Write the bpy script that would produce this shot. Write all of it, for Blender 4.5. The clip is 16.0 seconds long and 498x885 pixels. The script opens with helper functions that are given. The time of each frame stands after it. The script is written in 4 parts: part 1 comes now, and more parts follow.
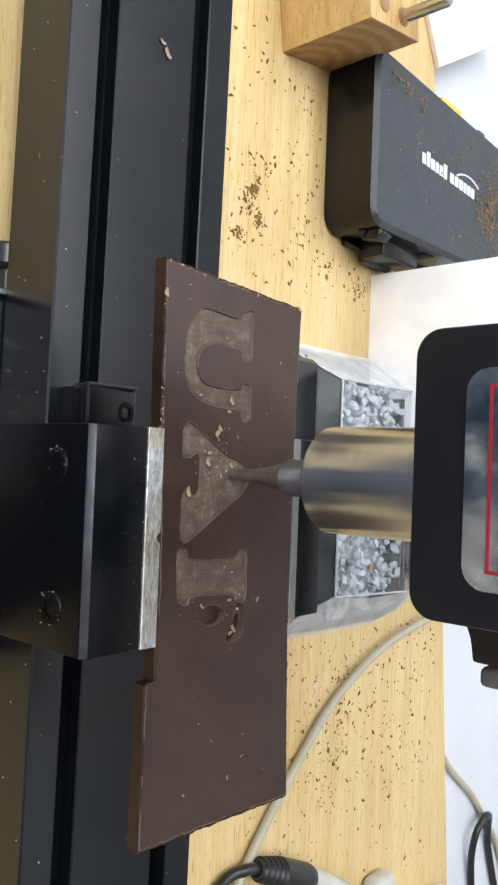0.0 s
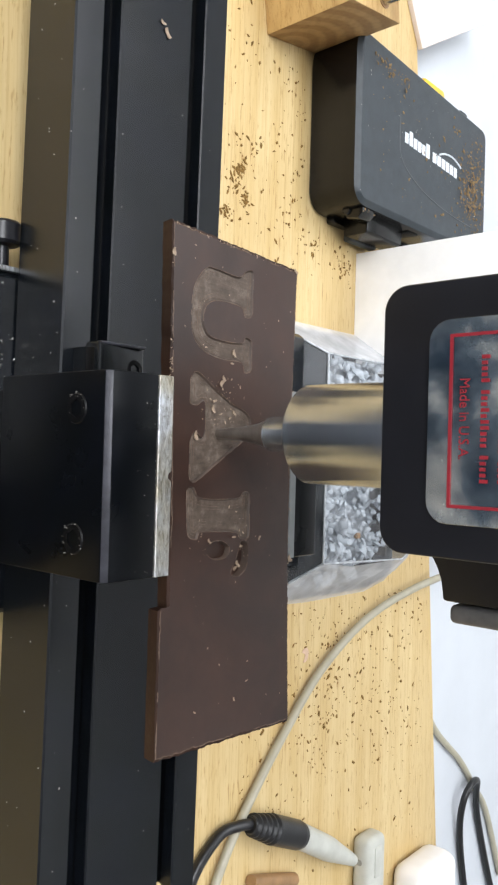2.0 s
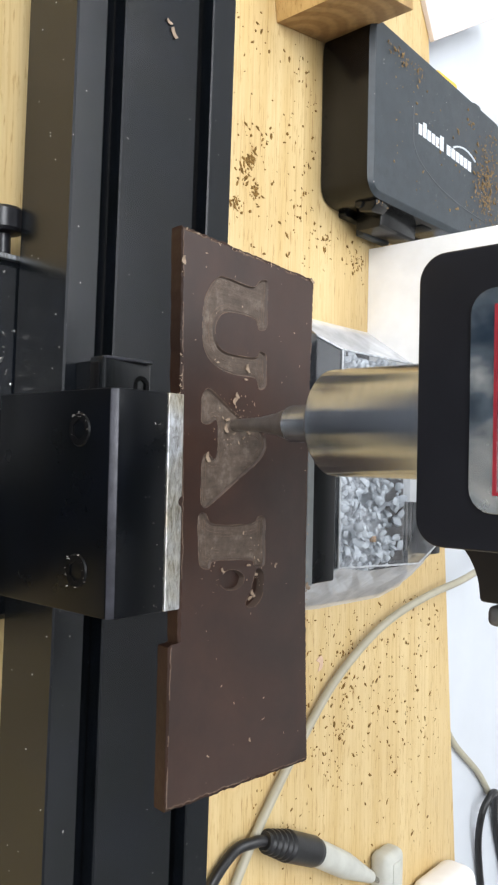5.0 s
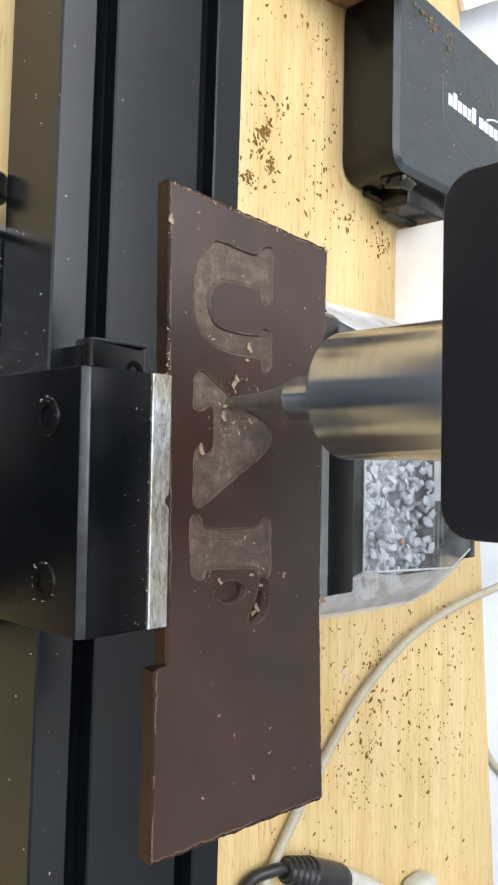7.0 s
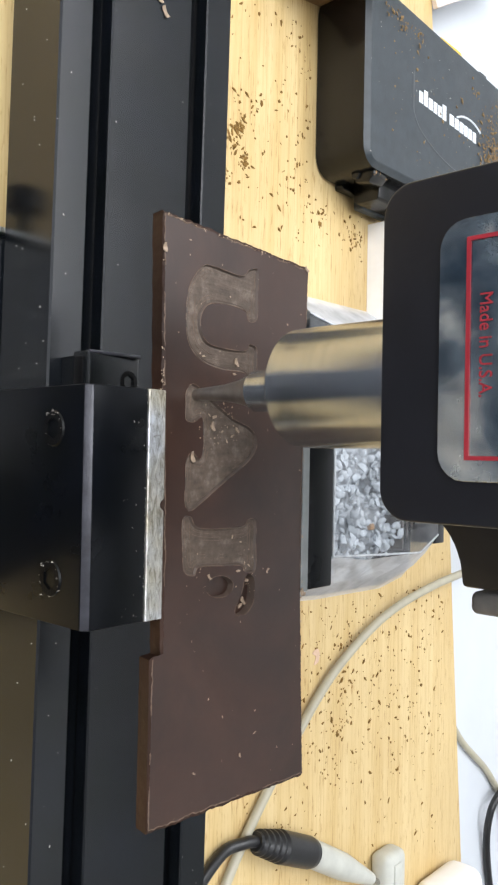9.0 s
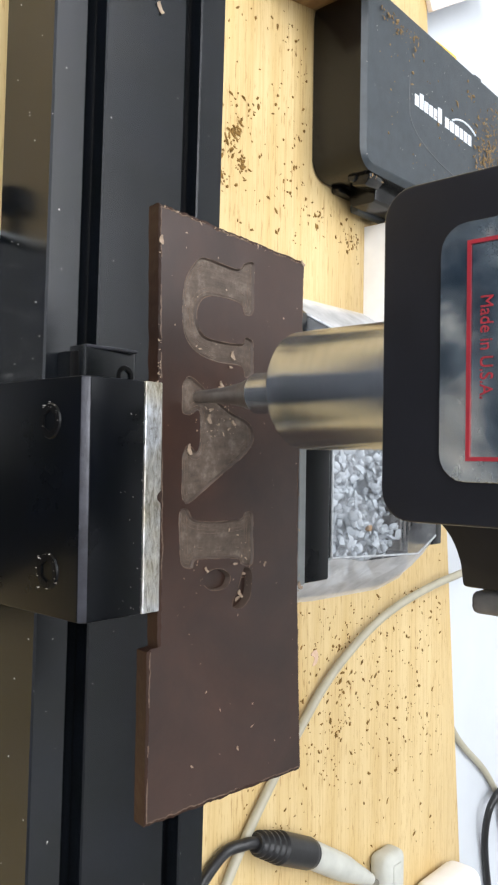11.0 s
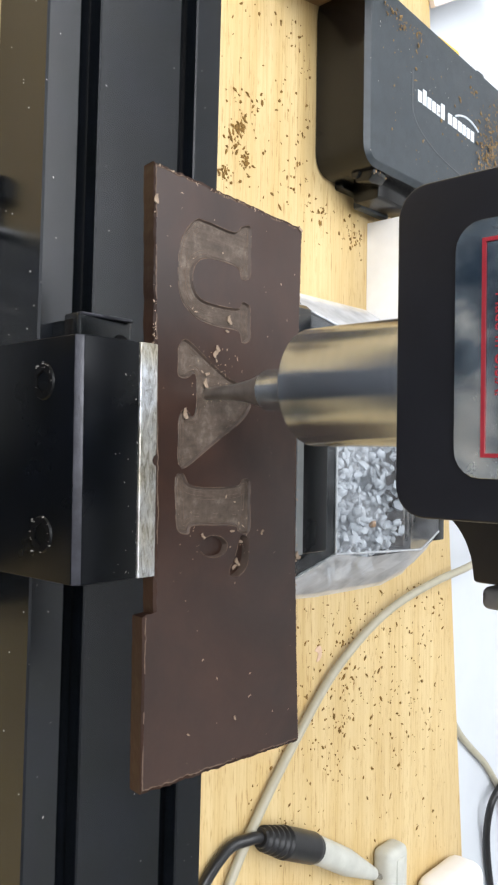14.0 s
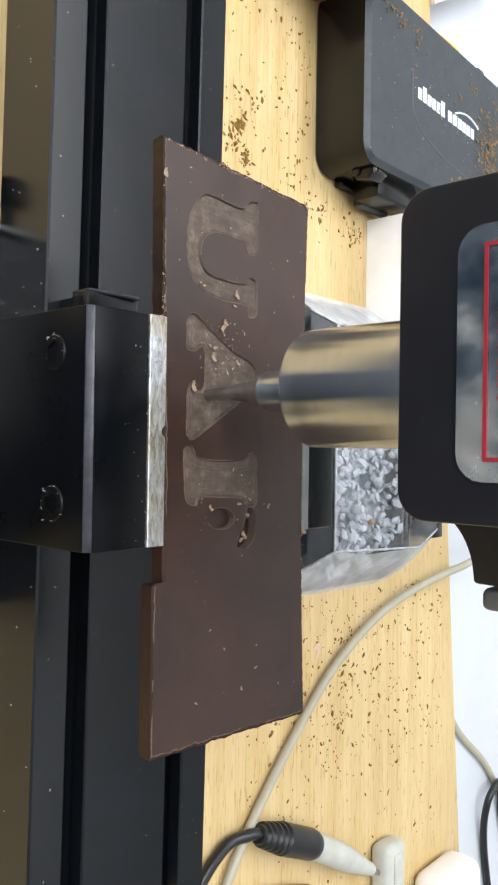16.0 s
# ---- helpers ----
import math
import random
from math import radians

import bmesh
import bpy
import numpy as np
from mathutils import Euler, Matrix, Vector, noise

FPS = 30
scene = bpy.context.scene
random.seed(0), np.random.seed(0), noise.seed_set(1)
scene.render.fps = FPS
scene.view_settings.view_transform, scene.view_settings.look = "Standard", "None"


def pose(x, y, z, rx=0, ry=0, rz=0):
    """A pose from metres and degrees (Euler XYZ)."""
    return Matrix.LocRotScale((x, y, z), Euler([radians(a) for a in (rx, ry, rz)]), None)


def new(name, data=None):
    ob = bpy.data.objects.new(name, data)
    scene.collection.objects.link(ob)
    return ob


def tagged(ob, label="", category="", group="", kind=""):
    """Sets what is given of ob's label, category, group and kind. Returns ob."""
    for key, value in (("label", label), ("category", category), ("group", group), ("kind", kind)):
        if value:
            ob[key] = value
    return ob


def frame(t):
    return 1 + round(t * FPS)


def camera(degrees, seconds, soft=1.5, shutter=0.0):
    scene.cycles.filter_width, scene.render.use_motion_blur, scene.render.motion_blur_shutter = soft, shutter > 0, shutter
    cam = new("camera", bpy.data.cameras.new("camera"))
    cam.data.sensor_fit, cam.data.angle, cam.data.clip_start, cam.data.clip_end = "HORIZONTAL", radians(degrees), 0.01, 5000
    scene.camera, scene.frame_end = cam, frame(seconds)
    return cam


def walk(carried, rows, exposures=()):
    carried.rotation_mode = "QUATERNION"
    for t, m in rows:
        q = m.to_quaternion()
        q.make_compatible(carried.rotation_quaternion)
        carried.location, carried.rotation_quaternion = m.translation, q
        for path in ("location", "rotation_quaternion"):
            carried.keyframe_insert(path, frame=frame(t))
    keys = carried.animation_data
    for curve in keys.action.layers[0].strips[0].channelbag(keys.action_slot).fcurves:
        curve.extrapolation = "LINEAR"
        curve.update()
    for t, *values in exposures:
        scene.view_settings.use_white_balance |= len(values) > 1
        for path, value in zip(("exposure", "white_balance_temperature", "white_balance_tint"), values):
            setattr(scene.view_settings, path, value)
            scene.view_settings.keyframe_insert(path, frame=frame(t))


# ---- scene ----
# ---- camera and its way ----
cam = camera(34.76, 16.0, soft=2.3)
walk(cam, [
    (0, pose(-0.0029, -0.1406, 0.2533, -1.02, -48.61, 93.36)),
    (0.5, pose(0.0004, -0.1356, 0.2480, -1.90, -48.54, 92.87)),
    (1, pose(0.0057, -0.1426, 0.2553, -1.16, -48.93, 92.16)),
    (1.5, pose(0.0057, -0.1459, 0.2595, -1.00, -48.83, 92.28)),
    (2, pose(0.0048, -0.1484, 0.2635, -1.18, -49.05, 92.41)),
    (2.5, pose(0.0050, -0.1448, 0.2623, -0.81, -49.28, 92.27)),
    (3, pose(0.0065, -0.1446, 0.2631, -0.18, -49.51, 91.89)),
    (5.5, pose(0.0113, -0.1349, 0.2475, 0.02, -47.96, 91.68)),
    (6, pose(0.0139, -0.1225, 0.2428, 0.09, -46.41, 91.21)),
    (6.5, pose(0.0134, -0.1170, 0.2387, 0.12, -46.11, 91.61)),
    (7, pose(0.0140, -0.1130, 0.2387, 0.64, -46.28, 91.48)),
    (7.5, pose(0.0134, -0.1145, 0.2426, 0.00, -46.00, 91.55)),
    (8, pose(0.0131, -0.1187, 0.2450, -0.69, -46.89, 91.69)),
    (8.5, pose(0.0136, -0.1183, 0.2472, -0.43, -47.34, 91.56)),
    (9, pose(0.0140, -0.1180, 0.2491, -0.31, -47.52, 91.61)),
    (11.5, pose(0.0141, -0.1200, 0.2489, 0.13, -47.91, 91.14)),
    (12, pose(0.0146, -0.1203, 0.2488, 0.12, -48.03, 91.04)),
    (12.5, pose(0.0146, -0.1210, 0.2490, 0.36, -48.11, 90.99)),
    (13, pose(0.0144, -0.1207, 0.2476, 0.15, -47.98, 91.04)),
    (13.5, pose(0.0142, -0.1214, 0.2475, 0.02, -47.93, 91.07)),
    (14, pose(0.0140, -0.1218, 0.2475, -0.11, -47.93, 91.17)),
    (14.5, pose(0.0136, -0.1216, 0.2469, -0.36, -48.00, 91.27)),
    (15, pose(0.0134, -0.1224, 0.2471, -0.60, -47.98, 91.43)),
    (15.5, pose(0.0138, -0.1224, 0.2470, -0.55, -48.06, 91.36)),
    (16, pose(0.0128, -0.1225, 0.2472, -0.59, -48.08, 91.35)),
], exposures=[(0, -0.25), (3, -0.22), (5.5, -0.18), (7, -0.10), (9, -0.07), (16, -0.10)])

# offsets of the milling table from its place at 9 s: seconds, along x, along y
TABLE_WAY = [(0, -0.0103, -0.0144), (0.5, -0.0118, -0.0139), (1, -0.0127, -0.0126), (1.5, -0.0133, -0.0107), (2, -0.0138, -0.0079), (2.5, -0.0129, -0.0055), (3, -0.0113, -0.0053), (5.5, -0.0059, -0.0104), (6, -0.0065, -0.0120), (6.5, -0.0055, -0.0104), (7, -0.0042, -0.0075), (7.5, -0.0032, -0.0048), (8, -0.0019, -0.0031), (8.5, -0.0011, -0.0017), (9, -0.0000, 0.0000), (11.5, -0.0030, -0.0028), (12, -0.0037, -0.0046), (12.5, -0.0044, -0.0052), (13, -0.0061, -0.0059), (13.5, -0.0077, -0.0061), (14, -0.0096, -0.0060), (14.5, -0.0117, -0.0062), (15, -0.0136, -0.0058), (15.5, -0.0150, -0.0053), (16, -0.0161, -0.0038)]

# ---- world and lights ----
world = bpy.data.worlds.new("room_air")
scene.world = world
world.use_nodes = True
world.node_tree.nodes["Background"].inputs[0].default_value = (0.9, 0.95, 1.0, 1)
world.node_tree.nodes["Background"].inputs[1].default_value = 0.25


def guessed_panel(x, y, z, sx, sy, watts, colour=(0.935, 0.96, 1.0)):
    data = bpy.data.lights.new("guessed_lamp", "AREA")
    data.shape, data.size, data.size_y, data.energy, data.color = "RECTANGLE", sx, sy, watts, colour
    ob = new("guessed_lamp", data)
    ob.matrix_world = pose(x, y, z)
    return ob


# Unseen overhead panels, placed by guess and powered to balance the brightness.
guessed_panel(0.60, 0.85, 1.78, 1.5, 0.8, 5)
guessed_panel(-0.80, 0.75, 1.78, 1.5, 0.8, 33)
guessed_panel(-0.75, -1.10, 1.78, 1.5, 0.8, 69)
# Added for a highlight on the spindle's +x side.
guessed_panel(1.00, -1.10, 1.78, 1.5, 0.8, 3)


# ---- materials ----
class Mat:
    """A small builder for node materials."""

    def __init__(self, name, rough=0.5, metal=0.0, spec=0.5):
        self.m = bpy.data.materials.new(name)
        self.m.use_nodes = True
        self.n, self.l = self.m.node_tree.nodes, self.m.node_tree.links
        self.b = self.n["Principled BSDF"]
        self.b.inputs["Roughness"].default_value = rough
        self.b.inputs["Metallic"].default_value = metal
        self.b.inputs["Specular IOR Level"].default_value = spec
        self.co = self.n.new("ShaderNodeTexCoord").outputs["Object"]

    def node(self, kind, **ins):
        nd = self.n.new(kind)
        for k, v in ins.items():
            nd.inputs[k.replace("_", " ")].default_value = v
        return nd

    def coords(self, scale=(1, 1, 1), rot=(0, 0, 0)):
        nd = self.n.new("ShaderNodeMapping")
        nd.inputs["Scale"].default_value = scale
        nd.inputs["Rotation"].default_value = rot
        self.l.new(self.co, nd.inputs["Vector"])
        return nd.outputs["Vector"]

    def noise(self, scale, detail=4.0, vec=None, rough=0.55, distort=0.0):
        nd = self.node("ShaderNodeTexNoise", Scale=scale, Detail=detail, Roughness=rough, Distortion=distort)
        self.l.new(vec if vec else self.co, nd.inputs["Vector"])
        return nd.outputs["Fac"]

    def ramp(self, fac, stops):
        nd = self.n.new("ShaderNodeValToRGB")
        e = nd.color_ramp.elements
        while len(e) < len(stops):
            e.new(0.5)
        for el, (p, c) in zip(e, stops):
            el.position = p
            el.color = (*c, 1) if len(c) == 3 else c
        self.l.new(fac, nd.inputs["Fac"])
        return nd.outputs["Color"]

    def mix(self, fac, a, b, mode="MIX"):
        nd = self.n.new("ShaderNodeMix")
        nd.data_type, nd.blend_type = "RGBA", mode
        for sock, v in ((nd.inputs[0], fac), (nd.inputs[6], a), (nd.inputs[7], b)):
            if isinstance(v, (float, int)):
                sock.default_value = v
            elif isinstance(v, tuple):
                sock.default_value = (*v, 1)
            else:
                self.l.new(v, sock)
        return nd.outputs[2]

    def colour(self, c):
        if isinstance(c, tuple):
            self.b.inputs["Base Color"].default_value = (*c, 1)
        else:
            self.l.new(c, self.b.inputs["Base Color"])
        return self

    def roughness(self, fac, lo, hi):
        nd = self.n.new("ShaderNodeMapRange")
        nd.inputs["To Min"].default_value, nd.inputs["To Max"].default_value = lo, hi
        self.l.new(fac, nd.inputs["Value"])
        self.l.new(nd.outputs["Result"], self.b.inputs["Roughness"])
        return self

    def bump(self, fac, strength, dist=0.001):
        nd = self.node("ShaderNodeBump", Strength=strength, Distance=dist)
        self.l.new(fac, nd.inputs["Height"])
        if self.b.inputs["Normal"].links:
            self.l.new(self.b.inputs["Normal"].links[0].from_socket, nd.inputs["Normal"])
        self.l.new(nd.outputs["Normal"], self.b.inputs["Normal"])
        return self


def grey(v):
    return (v, v, v)


def plain(name, c, rough=0.5, metal=0.0, var=0.25, scale=120.0, bump=0.15, spec=0.5, dist=0.0004):
    m = Mat(name, rough, metal, spec)
    n = m.noise(scale, 5)
    lo = tuple(x * (1 - var) for x in c)
    hi = tuple(min(1, x * (1 + var)) for x in c)
    m.colour(m.ramp(n, [(0.3, lo), (0.7, hi)]))
    big = m.noise(scale * 0.15, 3)
    m.roughness(big, max(0.03, rough - 0.08), min(1, rough + 0.1))
    m.bump(m.noise(scale * 6, 3), bump, dist)
    return m.m


def wood(name, light, dark, rot=0.0, fine=1.0):
    m = Mat(name, 0.5)
    v = m.coords((3.0 * fine, 60 * fine, 40 * fine), (0, 0, rot))
    wide = m.noise(1.6, 5, v, 0.6, 0.35)
    v2 = m.coords((16.0 * fine, 700 * fine, 500 * fine), (0, 0, rot))
    pores = m.noise(1.2, 4, v2, 0.65)
    base = m.ramp(wide, [(0.32, dark), (0.46, tuple((a + b) / 2 for a, b in zip(light, dark))), (0.62, light)])
    fleck = m.ramp(m.noise(1.0, 3, m.coords((90 * fine, 900 * fine, 900 * fine), (0, 0, rot)), 0.6), [(0.31, (0.64, 0.50, 0.34)), (0.42, (1, 1, 1))])
    streak = m.mix(1.0, m.ramp(pores, [(0.34, (0.84, 0.77, 0.67)), (0.5, (1, 1, 1))]), fleck, "MULTIPLY")
    stain = m.ramp(m.noise(9, 4), [(0.3, (0.88, 0.85, 0.8)), (0.65, (1, 1, 1))])
    m.colour(m.mix(1.0, m.mix(0.8, base, streak, "MULTIPLY"), stain, "MULTIPLY"))
    m.roughness(wide, 0.42, 0.62)
    m.bump(pores, 0.25, 0.0003)
    return m.m


WOOD_BOARD = wood("pine_board", (0.70, 0.54, 0.278), (0.62, 0.445, 0.195))
WOOD_BLOCK = wood("pine_block", (0.66, 0.45, 0.19), (0.45, 0.26, 0.09), fine=1.3)


def end_grain():
    m = Mat("end_grain", 0.65)
    nd = m.node("ShaderNodeTexWave", Scale=34.0, Distortion=2.2, Detail=3.0)
    nd.wave_type, nd.rings_direction = "RINGS", "X"
    m.l.new(m.coords((1, 1, 1), (0.2, 0.0, 0.0)), nd.inputs["Vector"])
    rings = m.ramp(nd.outputs["Fac"], [(0.2, (0.46, 0.29, 0.125)), (0.7, (0.36, 0.21, 0.085))])
    m.colour(m.mix(0.5, rings, m.ramp(m.noise(300, 4), [(0.3, grey(0.6)), (0.6, grey(1.0))]), "MULTIPLY"))
    m.bump(m.noise(500, 4), 0.3, 0.0003)
    return m.m


END_GRAIN = end_grain()


def anodised(name="black_anodised", base=0.0062, rough=0.24, blue=1.5, spec=0.36):
    m = Mat(name, rough, 0.0, spec)
    brushed = m.noise(1.0, 4, m.coords((40, 2600, 2600)), 0.6)
    m.colour(m.ramp(m.noise(60, 5), [(0.3, (base * 0.7, base * 0.88, base * 0.95)), (0.7, (base * 1.0, base * 1.25, base * 1.2 * blue))]))
    m.roughness(m.noise(45, 5, None, 0.6), rough - 0.04, rough + 0.05)
    m.bump(brushed, 0.06, 0.0002)
    return m.m


ANODISED = anodised()
ANODISED_VISE = anodised("black_vise_finish", 0.0030, 0.28, 1.6, 0.12)
# Paler black that paints the highlight along vise and clamp edges.
LIT_EDGE = plain("lit_black_edge", (0.034, 0.034, 0.042), 0.40, 0.2, var=0.35, scale=260, bump=0.2)
DULL_ALU = plain("dull_aluminium", (0.22, 0.23, 0.23), 0.45, 0.6, var=0.12, scale=160, bump=0.1)
TRAY_BLACK = plain("smoky_black_plastic", (0.009, 0.012, 0.014), 0.32, var=0.3, scale=60, bump=0.1, spec=0.25)
BLACK_PAINT = plain("black_satin_paint", (0.0095, 0.0096, 0.0125), 0.32, var=0.15, scale=90, bump=0.10, spec=0.4)
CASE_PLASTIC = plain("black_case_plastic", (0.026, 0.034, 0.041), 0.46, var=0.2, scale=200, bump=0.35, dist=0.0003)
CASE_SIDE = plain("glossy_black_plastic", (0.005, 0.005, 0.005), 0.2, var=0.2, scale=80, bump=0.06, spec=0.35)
# Black of the screws and divider, also of blocks that paint shaded gaps.
SCREW_SHADE_BLACK = plain("black_oxide_and_shade", (0.003, 0.003, 0.0034), 0.4, var=0.3, scale=300, bump=0.2, spec=0.15)
BLACK_RUBBER = plain("black_rubber", (0.009, 0.009, 0.0098), 0.36, var=0.3, scale=150)
GREY_PLASTIC = plain("grey_green_plastic", (0.50, 0.50, 0.45), 0.45, var=0.1, scale=90)
CABLE_GREY = plain("beige_cable_sheath", (0.40, 0.37, 0.28), 0.42, var=0.08, scale=120)
WHITE_PLASTIC = plain("white_plastic", (0.84, 0.82, 0.81), 0.35, var=0.04, scale=60)
WHITE_PAPER = plain("white_card", (0.92, 0.92, 0.92), 0.8, var=0.04, scale=80)
CARDBOARD = plain("tan_cardboard", (0.42, 0.26, 0.13), 0.8, var=0.15, scale=120)
PINK_PAPER = plain("offwhite_card", (0.74, 0.66, 0.62), 0.8, var=0.05, scale=60)
WHITE_TOP = plain("white_laminate", (0.58, 0.61, 0.65), 0.4, var=0.04, scale=20, bump=0.05)
YELLOW = plain("yellow_plastic", (0.78, 0.50, 0.03), 0.4, var=0.08, scale=60)
GREY_METAL = plain("dull_zinc", (0.16, 0.155, 0.15), 0.5, 0.4, var=0.3, scale=160, bump=0.3)
BOUNCE_WALL = plain("grey_wall_paint", (0.62, 0.63, 0.65), 0.8, var=0.05, scale=12)
WALL_PAINT = plain("wall_paint", (0.78, 0.78, 0.77), 0.8, var=0.03, scale=12)
FLOOR_GREY = plain("vinyl_floor", (0.050, 0.056, 0.068), 0.5, var=0.12, scale=14)
LOGO_WHITE = plain("white_print", (0.66, 0.70, 0.74), 0.5, var=0.08, scale=900)
RED_INK = plain("red_print", (0.29, 0.016, 0.026), 0.35, var=0.15, scale=500)
DARK_PRINT = plain("raised_line", (0.085, 0.09, 0.098), 0.4, var=0.1, scale=200)
# Darker copy of the pellet white; shade between the pellets is in this colour.
PELLET_BED = plain("painted_shade_pellets", (0.28, 0.30, 0.32), 0.6, var=0.4, scale=260)
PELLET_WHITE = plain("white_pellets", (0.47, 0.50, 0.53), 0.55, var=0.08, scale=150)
SMEAR = plain("pale_smear_paint", (0.66, 0.46, 0.33), 0.6, var=0.1, scale=200)
BROWN_WOOD = plain("brown_dowel", (0.30, 0.17, 0.075), 0.5, var=0.25, scale=120)


def lathe_steel():
    m = Mat("turned_steel", 0.22, 1.0)
    m.b.inputs["Anisotropic"].default_value = 0.9
    m.b.inputs["Anisotropic Rotation"].default_value = 0.25
    tan = m.n.new("ShaderNodeTangent")
    tan.direction_type, tan.axis = "RADIAL", "Z"
    m.l.new(tan.outputs[0], m.b.inputs["Tangent"])
    rings = m.noise(1.0, 4, m.coords((6, 6, 5200)), 0.7)
    m.colour(m.ramp(m.noise(1.0, 3, m.coords((30, 30, 700))), [(0.3, (0.38, 0.40, 0.43)), (0.7, (0.47, 0.49, 0.52))]))
    m.roughness(rings, 0.19, 0.26)
    return m.m


STEEL = lathe_steel()
CUTTER_STEEL = plain("dull_cutter_steel", (0.34, 0.31, 0.28), 0.34, 0.9, var=0.15, scale=300, bump=0.05)
PIN_STEEL = plain("bright_steel", (0.5, 0.48, 0.45), 0.25, 1.0, var=0.1, scale=200, bump=0.05)


def jaw_metal():
    m = Mat("scratched_aluminium", 0.4, 0.9)
    scr = m.noise(1.0, 6, m.coords((500, 90, 90)), 0.75, 0.4)
    blot = m.noise(1.0, 7, m.coords((260, 1000, 420)), 0.78, 0.9)
    c = m.ramp(blot, [(0.34, (0.22, 0.21, 0.19)), (0.46, (0.48, 0.49, 0.50)), (0.60, (0.76, 0.79, 0.83))])
    tint = m.ramp(m.noise(55, 3), [(0.42, (1, 1, 1)), (0.62, (0.76, 0.68, 0.52))])
    m.colour(m.mix(1.0, c, tint, "MULTIPLY"))
    m.roughness(scr, 0.28, 0.7)
    m.bump(blot, 0.35, 0.0005)
    m.bump(scr, 0.2, 0.0003)
    return m.m


JAW_METAL = jaw_metal()


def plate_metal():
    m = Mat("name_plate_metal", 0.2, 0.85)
    # Navy, blue-grey and beige clouds: mirrored surroundings painted into the plate's colour.
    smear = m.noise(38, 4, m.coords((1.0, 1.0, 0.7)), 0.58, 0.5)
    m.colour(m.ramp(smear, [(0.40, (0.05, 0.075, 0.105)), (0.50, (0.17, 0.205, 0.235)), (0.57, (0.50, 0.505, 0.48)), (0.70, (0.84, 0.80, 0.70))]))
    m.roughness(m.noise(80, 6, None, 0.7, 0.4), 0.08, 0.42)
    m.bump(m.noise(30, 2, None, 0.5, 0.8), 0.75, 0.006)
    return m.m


PLATE_METAL = plate_metal()


def chocolate(name, base, rough, bump, var=0.18):
    m = Mat(name, rough, 0.0, 0.5)
    n = m.noise(70, 5)
    c = m.ramp(n, [(0.3, tuple(x * (1 - var) for x in base)), (0.7, tuple(x * (1 + var) for x in base))])
    scuff = m.ramp(m.noise(1.0, 5, m.coords((240, 900, 300), (0, 0, 0.5)), 0.7), [(0.62, grey(0.0)), (0.75, grey(1.0))])
    m.colour(m.mix(m.mix(1.0, scuff, grey(0.25), "MULTIPLY"), c, tuple(min(1, x * 1.9) for x in base)))
    blot = m.ramp(m.noise(26, 5, None, 0.62, 0.8), [(0.36, grey(0.72)), (0.55, grey(1.08))])
    m.l.new(m.mix(1.0, m.b.inputs["Base Color"].links[0].from_socket, blot, "MULTIPLY"), m.b.inputs["Base Color"])
    m.roughness(m.noise(22, 7, None, 0.72, 1.2), rough - 0.15, rough + 0.26)
    m.bump(m.noise(260, 4), bump, 0.0005)
    m.bump(m.noise(40, 2), bump * 0.5, 0.0015)
    return m


CHOC = chocolate("dark_chocolate", (0.032, 0.0136, 0.0082), 0.32, 0.06).m
BURR = plain("chocolate_burr", (0.125, 0.082, 0.056), 0.7, var=0.3, scale=500, bump=0.3)
EDGE_MAKER = chocolate("broken_chocolate", (0.030, 0.0125, 0.007), 0.55, 0.5)
EDGE_MAKER.b.inputs["Specular IOR Level"].default_value = 0.22
CHOC_EDGE = EDGE_MAKER.m
CHOC_CRUMB = plain("chocolate_crumbs", (0.21, 0.132, 0.055), 0.75, var=0.45, scale=400, bump=0.3)
BOARD_CRUMB = plain("dry_chocolate_crumbs", (0.20, 0.112, 0.032), 0.85, var=0.4, scale=400, bump=0.2, spec=0.15)
DUST = plain("pale_dust", (0.46, 0.43, 0.39), 0.7, var=0.3, scale=500)
CHOC_CURL = plain("chocolate_shavings", (0.32, 0.235, 0.165), 0.7, var=0.3, scale=500, bump=0.3)


def engraved():
    m = Mat("engraved_chocolate", 0.62, 0.0, 0.4)
    dust = m.noise(330, 6, None, 0.7)
    trail = m.noise(1.0, 4, m.coords((900, 160, 160), (0, 0, 0.12)), 0.6)
    c = m.ramp(dust, [(0.28, (0.052, 0.034, 0.025)), (0.52, (0.090, 0.065, 0.048)), (0.75, (0.18, 0.142, 0.112))])
    m.colour(m.mix(0.5, c, m.ramp(trail, [(0.35, grey(0.65)), (0.65, grey(1.25))]), "MULTIPLY"))
    m.bump(trail, 0.5, 0.0005)
    m.bump(dust, 0.3, 0.0004)
    return m.m


ENGRAVED = engraved()
ENGRAVED_RIM = chocolate("cut_chocolate_rim", (0.070, 0.048, 0.037), 0.5, 0.5, 0.5).m


